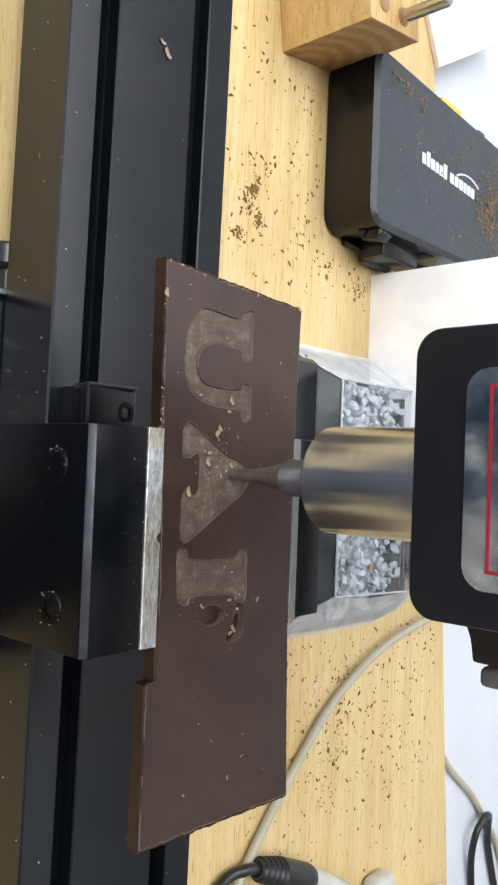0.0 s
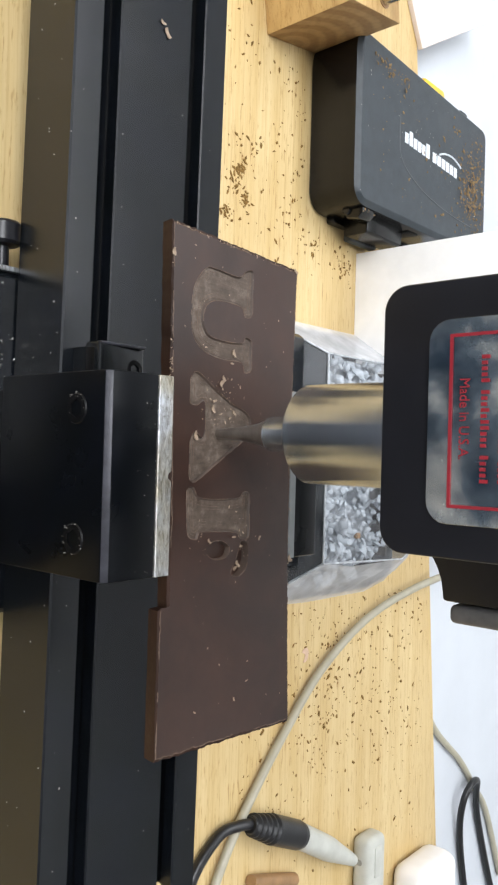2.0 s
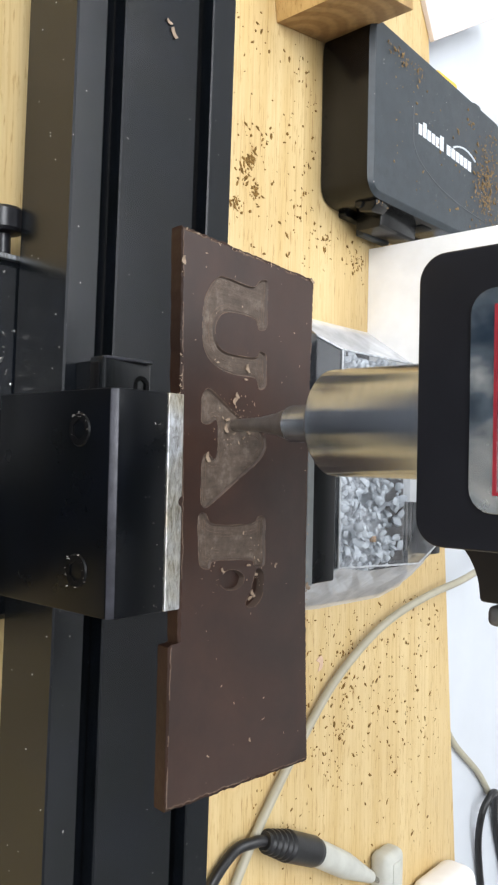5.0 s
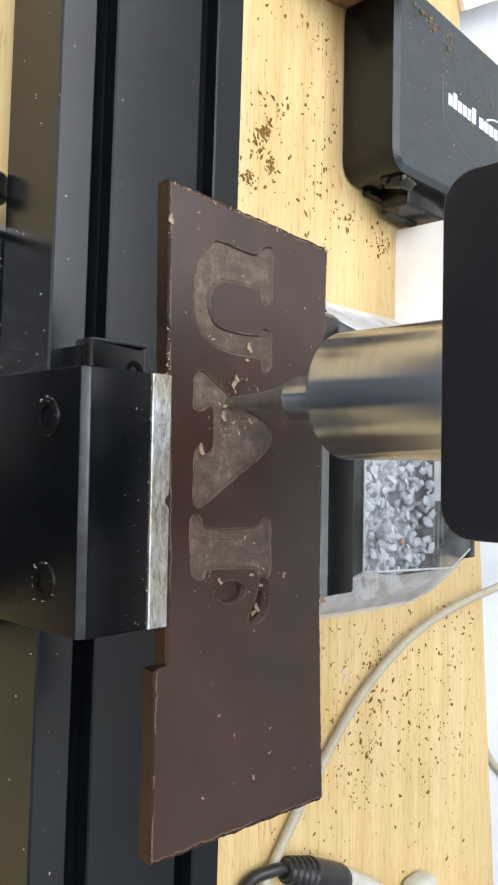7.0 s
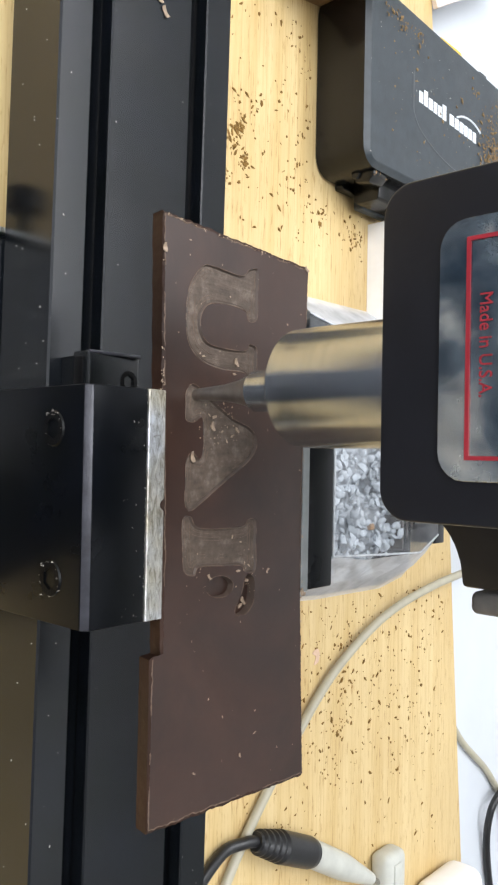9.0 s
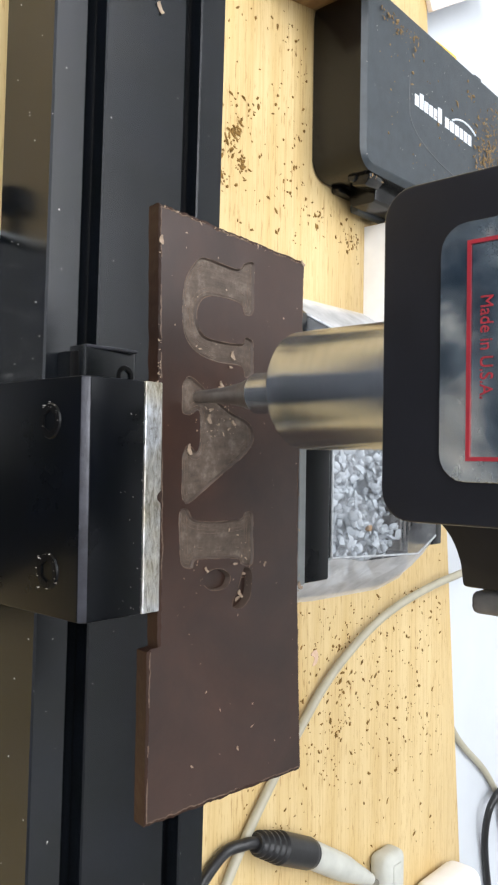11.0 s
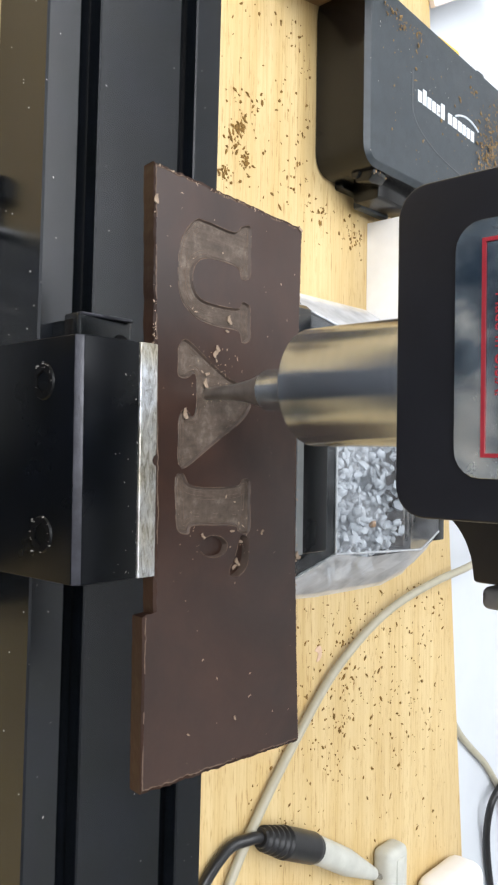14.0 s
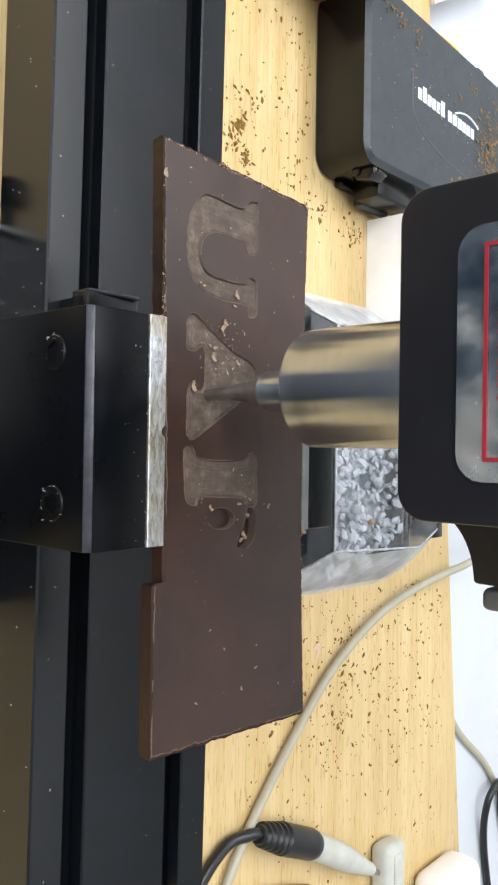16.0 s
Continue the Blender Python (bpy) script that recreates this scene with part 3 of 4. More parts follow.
                ring.append(cut.verts.new((q.x, q.y, zc - down + rng.uniform(-1, 1) * 0.00005)))
            rows.append(ring)
        for k, (g, h) in enumerate(zip(rows, rows[1:])):
            for i in range(m):
                j = (i + 1) % m
                f = cut.faces.new((g[i], g[j], h[j], h[i]))
                f.material_index = 1 if k != 1 else 0
        low = rows[-1]
        burr = bmesh.new()
        for i in range(m):
            p, q = loop[i], loop[(i + 1) % m]
            if noise.noise(p * 300 + Vector((0, 0, 7))) < -0.12:
                continue
            w = Vector((-(q - p).y, (q - p).x, 0)).normalized() * (0.00006 + 0.00009 * rng.random())
            a = [burr.verts.new((v.x, v.y, zc - 0.00002)) for v in (p - w, p + w, q + w, q - w)]
            b = [burr.verts.new((v.x, v.y, zc + rng.uniform(0.00004, 0.00014))) for v in (p, q)]
            for face in ((a[0], a[3], b[1], b[0]), (a[2], a[1], b[0], b[1]), (a[1], a[0], b[0]), (a[3], a[2], b[1])):
                burr.faces.new(face)
        burrs.append(burr)
        bmesh.ops.triangle_fill(cut, edges=[cut.edges.get((low[i], low[(i + 1) % m])) for i in range(m)], use_beauty=True, normal=(0, 0, 1))
        if not deep:
            for gap in (0.0011, 0.0020, 0.0028)[:3 if pts is not letter_a else 2]:
                for i in range(m):
                    p, q = loop[i], loop[(i + 1) % m]
                    if noise.noise(p * 220 + Vector((gap * 4000, 0, 2))) < -0.05:
                        continue
                    ends = []
                    for k in (i, i + 1):
                        d = loop[(k + 3) % m] - loop[(k - 3) % m]
                        nrm = Vector((-d.y, d.x, 0)).normalized() * (1 if area > 0 else -1)
                        ends.append((loop[k % m] + nrm * gap, nrm))
                    (a, na), (b, nb) = ends
                    if (b - a).length > 0.0016 or (b - a).dot(q - p) <= 0:
                        continue
                    floor_z = zc - depth - 0.00002
                    w = 0.00007
                    quad = [cut.verts.new((v.x, v.y, floor_z)) for v in (a - na * w, a + na * w, b + nb * w, b - nb * w)]
                    crest = [cut.verts.new((v.x, v.y, floor_z + 0.00009)) for v in (a, b)]
                    for face in ((quad[0], quad[3], crest[1], crest[0]), (quad[2], quad[1], crest[0], crest[1])):
                        cut.faces.new(face).material_index = 2
        part("engraved_dab" if deep else "engraved_letter", cut, [CHOC if deep else ENGRAVED, ENGRAVED_RIM, BURR], t, "deep dark cut" if deep else "dusty matt engraved recess", smooth=20)
    before = set(own.faces)
    bmesh.ops.triangle_fill(own, edges=edges, use_beauty=True, normal=(0, 0, 1))
    for f in own.faces:
        if f not in before:
            f.material_index = 0
    lip = bmesh.new()
    for i in range(n):
        p, q = inner[i].co.copy(), inner[(i + 1) % n].co.copy()
        if noise.noise(p * 160 + Vector((0, 0, 3))) < -0.18 or (q - p).length < 1e-6:
            continue
        w = Vector((-(q - p).y, (q - p).x, 0)).normalized() * (0.00008 + 0.00016 * rng.random())
        a = [lip.verts.new((v.x, v.y, zc - 0.00003)) for v in (p - w, p + w, q + w, q - w)]
        b = [lip.verts.new((v.x, v.y, zc + rng.uniform(0.00004, 0.0002))) for v in (p, q)]
        for face in ((a[0], a[3], b[1], b[0]), (a[2], a[1], b[0], b[1]), (a[1], a[0], b[0]), (a[3], a[2], b[1])):
            lip.faces.new(face)
    part("slab", own, [CHOC, CHOC_EDGE], t, smooth=20)
    part("moulded_lip", lip, BURR, t, "rough pale lip along the slab's edges", smooth=0)
    for burr in burrs:
        part("cut_burr", burr, BURR, t, "thin pale raised burr round a cut", smooth=0)
    return t


def curl(x, y, z, size, turn, seed):
    """One chocolate shaving: a short bent flake."""
    rng = random.Random(seed)
    own = bmesh.new()
    rows = 5
    grid = []
    for i in range(rows):
        u = i / (rows - 1)
        a = u * 2.0 - 1.0
        lift = size * 0.35 * (a * a) + 0.00012
        w = size * (0.30 + 0.16 * math.sin(3.0 * u)) * rng.uniform(0.7, 1.2)
        row = []
        for s in (-1, 1):
            for h in (0, 0.00028):
                px, py = a * size, s * w + rng.uniform(-0.1, 0.1) * size
                row.append(own.verts.new((x + px * math.cos(turn) - py * math.sin(turn), y + px * math.sin(turn) + py * math.cos(turn), z + lift + h)))
        grid.append(row)
    for g, k in zip(grid, grid[1:]):
        for a, b in ((0, 1), (1, 3), (3, 2), (2, 0)):
            own.faces.new((g[a], g[b], k[b], k[a]))
    own.faces.new((grid[0][0], grid[0][1], grid[0][3], grid[0][2]))
    own.faces.new((grid[-1][0], grid[-1][1], grid[-1][3], grid[-1][2]))
    return own


def shavings():
    zc = 0.1149
    out = []
    for i, (x, y, z, s, a) in enumerate([(-8.5, 23.5, zc - 0.0004, 1.5, 0.4), (-5.6, 22.4, zc, 0.8, 1.4), (0.2, 18.5, zc, 1.4, 2.5), (-1.2, 19.3, zc, 1.1, 0.6), (7.4, 15.4, zc, 1.5, 0.2), (5.2, 16.2, zc - 0.0004, 0.9, 1.9),
                                     (8.0, 24.2, zc - 0.00045, 1.1, 0.8), (9.6, 22.6, zc - 0.00045, 0.7, 2.2), (14.7, 9.0, zc, 1.7, 0.25), (52.0, 33.9, zc - 0.0012, 1.3, 0.9), (43.6, 36.4, zc - 0.0002, 0.9, 2.6),
                                     (50.6, 29.2, zc - 0.0021, 1.5, 0.6), (51.8, 28.2, zc - 0.0021, 1.1, 2.2), (45.6, 30.2, zc - 0.0021, 1.0, 1.2), (42.6, 25.0, zc, 0.9, 1.6), (43.1, 15.2, zc, 1.0, 0.7), (50.6, 50.6, zc, 1.5, 0.4), (51.4, 51.6, zc - 0.0007, 1.2, 1.5), (-32.0, -0.6, zc, 1.4, 0.1), (88.3, 11.4, zc, 0.55, 0.9), (88.1, 27.0, zc, 0.7, 0.3), (-36.4, 50.0, zc, 1.2, 0.9)]):
        ob = solid("chocolate_shaving", curl(x / 1000, y / 1000, z - 0.00008, s * 0.75 / 1000, a, i), CHOC_CURL, (x / 1000, y / 1000, z), "pale brown curled chocolate shaving on the slab", "shaving", "shavings on the chocolate", smooth=0)
        out.append(ob)
    rng = random.Random(31)
    spots = []
    for _ in range(60):
        spots.append((rng.uniform(-0.037, 0.096), rng.uniform(0.002, 0.049), zc))
    for _ in range(26):
        spots.append((rng.gauss(0.045, 0.006), rng.choice((rng.gauss(0.013, 0.002), rng.gauss(0.0285, 0.0015))), zc))
    for _ in range(60):
        spots.append((rng.uniform(-0.002, 0.012), rng.gauss(0.019, 0.005), zc))
    for _ in range(90):
        u = rng.random()
        spots.append((-0.0399 + 0.0035 * u + rng.uniform(0, 0.0006), -0.0005 + 0.0505 * u, zc - 0.0001))
    for _ in range(45):
        u = rng.random()
        spots.append((0.0972 + 0.0022 * u - rng.uniform(0, 0.0006), -0.0015 + 0.053 * u, zc - 0.0001))
    for _ in range(70):
        u = rng.random()
        spots.append((-0.036 + 0.135 * u, 0.0508 + rng.uniform(-0.0005, 0.0003), zc - 0.0002))
    for _ in range(40):
        spots.append((rng.gauss(-0.002, 0.002) if rng.random() < 0.5 else rng.uniform(-0.038, 0.0), rng.uniform(-0.0008, 0.0002), zc - 0.0001))
    out.append(solid("chocolate_dust", crumbs(spots, 0.00008, 0.00028, 6), CHOC_CURL, (0.03, 0.025, zc), "fine pale chocolate dust on the slab", "dust", kind="stuff", smooth=0))
    spots = [(rng.uniform(0.0005, 0.05), rng.uniform(-0.0054, -0.0047) if rng.random() < 0.8 else rng.uniform(-0.012, -0.005), ZJ) for _ in range(100)]
    out.append(solid("jaw_dust", crumbs(spots, 0.00005, 0.00015, 16), DUST, (0.025, -0.006, ZJ), "fine pale dust along the vise jaw", "dust", kind="stuff", smooth=0))
    for x, y, size, turn, seed in ((-0.1352, 0.0520, 0.0013, 1.2, 77), (-0.1322, 0.0543, 0.0019, 0.6, 78)):
        out.append(solid("long_shaving", curl(x, y, ZT, size, turn, seed), CHOC_CURL, (x, y, ZT), "long pale chocolate shaving on the milling table", "shaving", smooth=0))
    return out


AX, AY = 0.0002, 0.0104


def mill_head(t):
    part("headstock", prism(rrect(-0.0285, 0.0238, 0.1798, 0.285, 0.0050, 8), "y", -0.0120, 0.066, 0.0030, 4), BLACK_PAINT, t)
    part("spindle", lathe([(0.0112, 0.1455), (0.0122, 0.1466), (0.0122, 0.1505), (0.01226, 0.1507), (0.01226, 0.1790)], (AX, AY), "z", 72), STEEL, t, "bright turned steel spindle nose")
    part("collet", lathe([(0.0041, 0.1332), (0.0045, 0.1336), (0.0045, 0.1460)], (AX, AY), "z", 48), STEEL, t, "steel tool collet")
    part("cutter", lathe([(0.0006, 0.1139), (0.0013, 0.1143), (0.0016, 0.1190), (0.0019, 0.1240), (0.0027, 0.1290), (0.0040, 0.1333)], (AX, AY), "z", 32), CUTTER_STEEL, t, "thin rotating milling cutter")
    y = -0.0121
    pl = part("name_plate", prism(rrect(-0.0209, 0.0173, 0.1902, 0.2500, 0.0042), "y", y, y - 0.0005, 0.0001, 1), PLATE_METAL, t, "scuffed shiny metal name plate, cloudy reflections painted in")

    def bar(x0, x1, z0, z1, bm=None):
        return box(x0, x1, y - 0.0008, y - 0.0004, z0, z1, bm=bm)
    fr = bar(-0.0180, 0.0142, 0.1947, 0.1953)
    bar(-0.0180, 0.0142, 0.2440, 0.2447, fr)
    bar(-0.0180, -0.0174, 0.1953, 0.2440, fr)
    bar(0.0136, 0.0142, 0.1953, 0.2440, fr)
    part("red_frame", fr, RED_INK, pl, "red printed frame line", smooth=0)
    for z, h, words in ((0.2010, 0.0016, (5, 10, 5)), (0.2044, 0.0020, (8, 8, 4))):
        n = sum(words) + len(words) - 1
        x, step = -0.0138, 0.0236 / n
        rng = random.Random(n)
        for wd in words:
            bm = bmesh.new()
            for k in range(wd):
                bar(x + k * step, x + (k + 0.62) * step, z, z + h * (0.95 if k == 0 else rng.choice((0.66, 0.7, 0.95))), bm)
            x += (wd + 1) * step
            tagged(part("printed_word", bm, RED_INK, pl, "red printed word as plain bars", smooth=0), kind="stuff")
    cu = bpy.data.curves.new("words", "FONT")
    cu.body, cu.size, cu.extrude = "Made in U.S.A.", 0.0028, 0.0001
    tmp = bpy.data.objects.new("words", cu)
    scene.collection.objects.link(tmp)
    bpy.context.view_layer.update()
    me = bpy.data.meshes.new_from_object(tmp.evaluated_get(bpy.context.evaluated_depsgraph_get()))
    bpy.data.objects.remove(tmp)
    w = max(v.co.x for v in me.vertices)
    me.transform(Matrix.Translation((-0.0098, y - 0.0006, 0.1968)) @ Matrix.Rotation(radians(90), 4, "X") @ Matrix.Diagonal((0.0150 / w, 1, 1, 1)))
    bm = bmesh.new()
    bm.from_mesh(me)
    bpy.data.meshes.remove(me)
    part("lettering", bm, RED_INK, pl, "red printed words", smooth=0)
    # motor bracket beside the head
    curve = [(0.0225, 0.1900), (0.0225, 0.1656), (0.0246, 0.1660), (0.0258, 0.1678), (0.0273, 0.1697), (0.0292, 0.1714), (0.0316, 0.1728), (0.0346, 0.1739), (0.0392, 0.1745), (0.0392, 0.285), (0.0225, 0.285)]
    part("motor_bracket", prism(curve, "y", 0.026, 0.058, 0.0008), BLACK_PAINT, t, "black curved motor bracket")
    part("clamp_bar", box(0.0397, 0.0442, 0.026, 0.056, 0.1762, 0.285, 0.0014, 3), GREY_METAL, t, "dull grey metal bar")
    part("head_arm", box(-0.022, 0.018, 0.0655, 0.112, 0.205, 0.28, 0.003), BLACK_PAINT, t)
    part("column", lathe([(0.0085, 0.0222), (0.0085, 0.40)], (-0.001, 0.104), "z", 32), PIN_STEEL, t, "round steel column")


mill()
TABLE = milling_table()
VISE = vise()
CLAMP = clamp()
BAR = chocolate_bar()
CHIPS = shavings()


# ---- things on the board ----
def tool_case():
    t = thing("tool_case", (-0.172, 0.276, 0.0), "black plastic tool case sprinkled with chocolate crumbs", "case")
    h = 0.0325
    near, far = 0.1985, 0.353
    corners = [(-0.1275, near), (-0.1275, far), (-0.2140, far), (-0.2215, near)]

    def ring(inset, r):
        """The rounded outline of the case, drawn in by an inset."""
        mid = Vector((-0.1735, 0.2765))
        pts = [Vector((x - math.copysign(inset, x - mid.x), y - math.copysign(inset, y - mid.y))) for x, y in corners]
        out = []
        for i, p in enumerate(pts):
            u, v = (pts[i - 1] - p).normalized(), (pts[(i + 1) % 4] - p).normalized()
            for k in range(8):
                w = k / 7
                out.append((p + u * r) * (1 - w) ** 2 + p * 2 * w * (1 - w) + (p + v * r) * w * w)
        return out
    body = bmesh.new()
    levels = []
    for z, inset, r in ((0.0, 0.0015, 0.012), (0.0012, 0.0004, 0.013), (0.0282, 0.0, 0.013), (0.0300, 0.0003, 0.012), (h - 0.0003, 0.0026, 0.007), (h, 0.0032, 0.0055)):
        levels.append([body.verts.new((p.x, p.y, z)) for p in ring(inset, r)])
    count = len(levels[0])
    for j, (lo, hi) in enumerate(zip(levels, levels[1:])):
        for i in range(count):
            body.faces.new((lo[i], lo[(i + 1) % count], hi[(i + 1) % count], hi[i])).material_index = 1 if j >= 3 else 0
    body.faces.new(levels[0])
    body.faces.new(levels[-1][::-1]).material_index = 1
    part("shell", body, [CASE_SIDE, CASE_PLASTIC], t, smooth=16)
    part("rear_hinge", box(-0.2178, -0.2120, 0.3190, 0.3290, 0.0100, 0.0296, 0.0014), CASE_PLASTIC, t, "black hinge lug")
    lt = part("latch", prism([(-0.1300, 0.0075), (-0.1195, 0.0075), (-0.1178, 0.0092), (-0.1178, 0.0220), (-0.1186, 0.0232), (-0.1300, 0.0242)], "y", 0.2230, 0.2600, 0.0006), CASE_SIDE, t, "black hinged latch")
    part("latch_tab", box(-0.1218, -0.1168, 0.2285, 0.2560, 0.0035, 0.0090, 0.0012), CASE_PLASTIC, lt)
    part("latch_pin", lathe([(0.0022, 0.2080), (0.0026, 0.2086), (0.0026, 0.2210), (0.0022, 0.2216)], (-0.1275, 0, 0.0190), "y", 20), CASE_SIDE, t, "shiny hinge knuckle")
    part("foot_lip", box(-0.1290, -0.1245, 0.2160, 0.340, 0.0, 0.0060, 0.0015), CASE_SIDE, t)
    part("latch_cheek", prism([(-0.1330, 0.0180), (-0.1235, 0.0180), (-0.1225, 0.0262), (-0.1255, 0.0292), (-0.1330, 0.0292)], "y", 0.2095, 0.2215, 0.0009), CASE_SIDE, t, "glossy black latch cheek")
    # The side has no gap here; a black block paints its shade.
    part("latch_gap_shade", box(-0.1300, -0.1268, 0.2625, 0.2740, 0.0120, 0.0262, 0.0006), SCREW_SHADE_BLACK, t, "black block painting the shade of a gap beside the latch")
    # raised panel line on the lid
    line = tube([(-0.187, 0.2400, h), (-0.172, 0.2400, h), (-0.164, 0.2415, h), (-0.157, 0.2500, h), (-0.150, 0.2700, h), (-0.1455, 0.3000, h), (-0.1440, 0.3300, h)], 0.0004, 6, 6)
    part("panel_line", line, DARK_PRINT, t, "faint raised line on the lid")
    # the maker's mark as plain light shapes
    rng = random.Random(4)
    yy = 0.2455
    for word in (6, 6):
        for i in range(word):
            w = 0.0050 + rng.uniform(-0.0006, 0.0006)
            up = 0.0022 if (word == 6 and yy < 0.28 and i in (1, 5)) else 0
            tilt = (yy - 0.246) * 0.05
            bm = box(-0.1788 - up + tilt, -0.1728 + tilt, yy, yy + w - 0.0007, h + 0.0000, h + 0.00012)
            part("printed_block", bm, LOGO_WHITE, t, "white printed block", smooth=0)
            yy += w + 0.0003
        yy += 0.0028
    arc = [(-0.1812 + 0.0035 * ((i - 4) / 4) ** 2, 0.286 + 0.0036 * i, h + 0.00005) for i in range(9)]
    part("printed_arc", tube(arc, 0.0006, 6, 4), LOGO_WHITE, t, "white printed arc", smooth=0)
    return t


def case_crumbs():
    rng = random.Random(14)
    h = 0.0325
    spots = [(rng.uniform(-0.208, -0.137), rng.uniform(0.208, 0.345), h) for _ in range(70)]
    for _ in range(520):
        y = rng.gauss(0.330, 0.010)
        x = rng.gauss(-0.165, 0.016) - (y - 0.32) * 0.3
        spots.append((x, y, h + rng.choice((0, 0, 0.0006, 0.0011))))
    for _ in range(70):
        y = rng.uniform(0.212, 0.250)
        spots.append((rng.gauss(-0.2095, 0.003) + (y - 0.2) * 0.05, y, h + rng.choice((0, 0.0006))))
    for _ in range(14):
        spots.append((rng.gauss(-0.199, 0.0015), rng.gauss(0.309, 0.003), h))
    spots = [s for s in spots if -0.2145 + 0.049 * (s[1] - 0.2) < s[0] < -0.1345 and 0.2065 < s[1] < 0.3465]
    # A few grains on the latch cheek, added to paint its glints.
    for _ in range(9):
        spots.append((rng.gauss(-0.1262, 0.0008), rng.uniform(0.210, 0.222), 0.0290))
    solid("case_crumbs", crumbs(spots, 0.00022, 0.0010, 15, 0.9), CHOC_CRUMB, (-0.17, 0.28, h), "brown chocolate crumbs heaped on the tool case, a few painting latch glints", "crumbs", kind="stuff", smooth=0)
    # Dust; the grains along the two lid edges also paint glints.
    dust = [(rng.uniform(-0.205, -0.134), rng.gauss(0.2030, 0.0008), h - 0.0002) for _ in range(26)]
    dust += [(rng.gauss(-0.1325, 0.0008), rng.uniform(0.205, 0.265), h - 0.0002) for _ in range(30)]
    dust += [(rng.uniform(-0.208, -0.137), rng.uniform(0.206, 0.345), h) for _ in range(60)]
    solid("case_dust", crumbs(dust, 0.00012, 0.00036, 19), DUST, (-0.17, 0.27, h), "pale dust specks and painted edge glints on the tool case lid", "dust", kind="stuff", smooth=0)


def board_crumbs():
    rng = random.Random(23)
    spots = []

    def add(n, x0, x1, y0, y1):
        for _ in range(n):
            spots.append((rng.uniform(x0, x1), rng.uniform(y0, y1), 0.0))

    def clump(n, x, y, sx, sy):
        for _ in range(n):
            spots.append((rng.gauss(x, sx), rng.gauss(y, sy), 0.0))
    add(330, -0.24, -0.09, 0.088, 0.245)
    clump(44, -0.1345, 0.143, 0.002, 0.0022)
    clump(30, -0.128, 0.138, 0.004, 0.003)
    clump(44, -0.1205, 0.147, 0.0025, 0.002)
    clump(28, -0.112, 0.134, 0.003, 0.0022)
    clump(16, -0.147, 0.147, 0.004, 0.006)
    clump(26, -0.112, 0.196, 0.004, 0.010)
    clump(40, -0.104, 0.235, 0.006, 0.008)
    clump(40, -0.232, 0.225, 0.012, 0.02)
    add(45, -0.23, -0.12, 0.175, 0.199)
    add(380, 0.07, 0.20, 0.155, 0.34)
    clump(85, 0.155, 0.228, 0.014, 0.016)
    clump(70, 0.112, 0.225, 0.016, 0.02)
    add(90, 0.19, 0.30, 0.13, 0.345)
    clump(40, 0.15, 0.30, 0.03, 0.02)
    add(60, -0.20, 0.24, -0.10, -0.02)
    edge = [s for s in spots if s[1] < 0.336 + s[0] * 0.1 and not (-0.217 < s[0] < -0.117 and 0.196 < s[1] < 0.356) and not (-0.07 < s[0] < 0.091 and 0.15 < s[1] < 0.335)
            and not (-0.4 < s[0] < -0.206 and 0.152 < s[1] < 0.21) and not (-0.118 < s[0] < 0.04 and s[1] > 0.244)]
    solid("board_crumbs", crumbs(edge, 0.00030, 0.00095, 24, 0.9), BOARD_CRUMB, (0, 0.2, 0.0), "brown chocolate crumbs scattered over the board", "crumbs", kind="stuff", smooth=0)
    own = prism([(p.x, p.y) for p in spline([(0.1125, 0.2085, 0), (0.1145, 0.2045, 0), (0.1165, 0.2075, 0), (0.1205, 0.2060, 0), (0.1195, 0.2095, 0), (0.1155, 0.2105, 0)], 3, True)], "z", 0.0, 0.0003)
    solid("pale_smear", own, SMEAR, (0.116, 0.208, 0), "small pale pink smear on the board", "smear", smooth=0)


def wood_block():
    t = thing("drill_block", (-0.27, 0.18, 0.0), "pine block with drilled holes holding steel bits", "wood block")
    m = Matrix.Translation((-0.2090, 0.1605, 0)) @ Matrix.Rotation(radians(9), 4, "Z")
    b = box(-0.16, 0, 0, 0.044, 0, 0.0525, 0.0008)
    for f in b.faces:
        if f.normal.x > 0.9:
            f.material_index = 1
    b.transform(m)
    part("block", b, [WOOD_BLOCK, END_GRAIN], t)
    for u, v, ln in ((-0.010, 0.012, 0.0), (-0.008, 0.029, 0.024), (-0.040, 0.012, 0.0), (-0.042, 0.030, 0.022), (-0.07, 0.013, 0.0)):
        p = m @ Vector((u, v, 0.0525))
        # Nothing is drilled: a darker disc on top paints the hole's shade.
        part("hole", lathe([(0.0044, 0.0526), (0.0044, 0.0529), (0.0040, 0.05292)], (p.x, p.y), "z", 20), BROWN_WOOD, t, "brown disc painting the shade of a drilled hole")
        if ln:
            part("drill_bit", lathe([(0.0032, 0.050), (0.0032, 0.0525 + ln), (0.0024, 0.0534 + ln)], (p.x, p.y), "z", 20), PIN_STEEL, t, "steel drill bit shank")


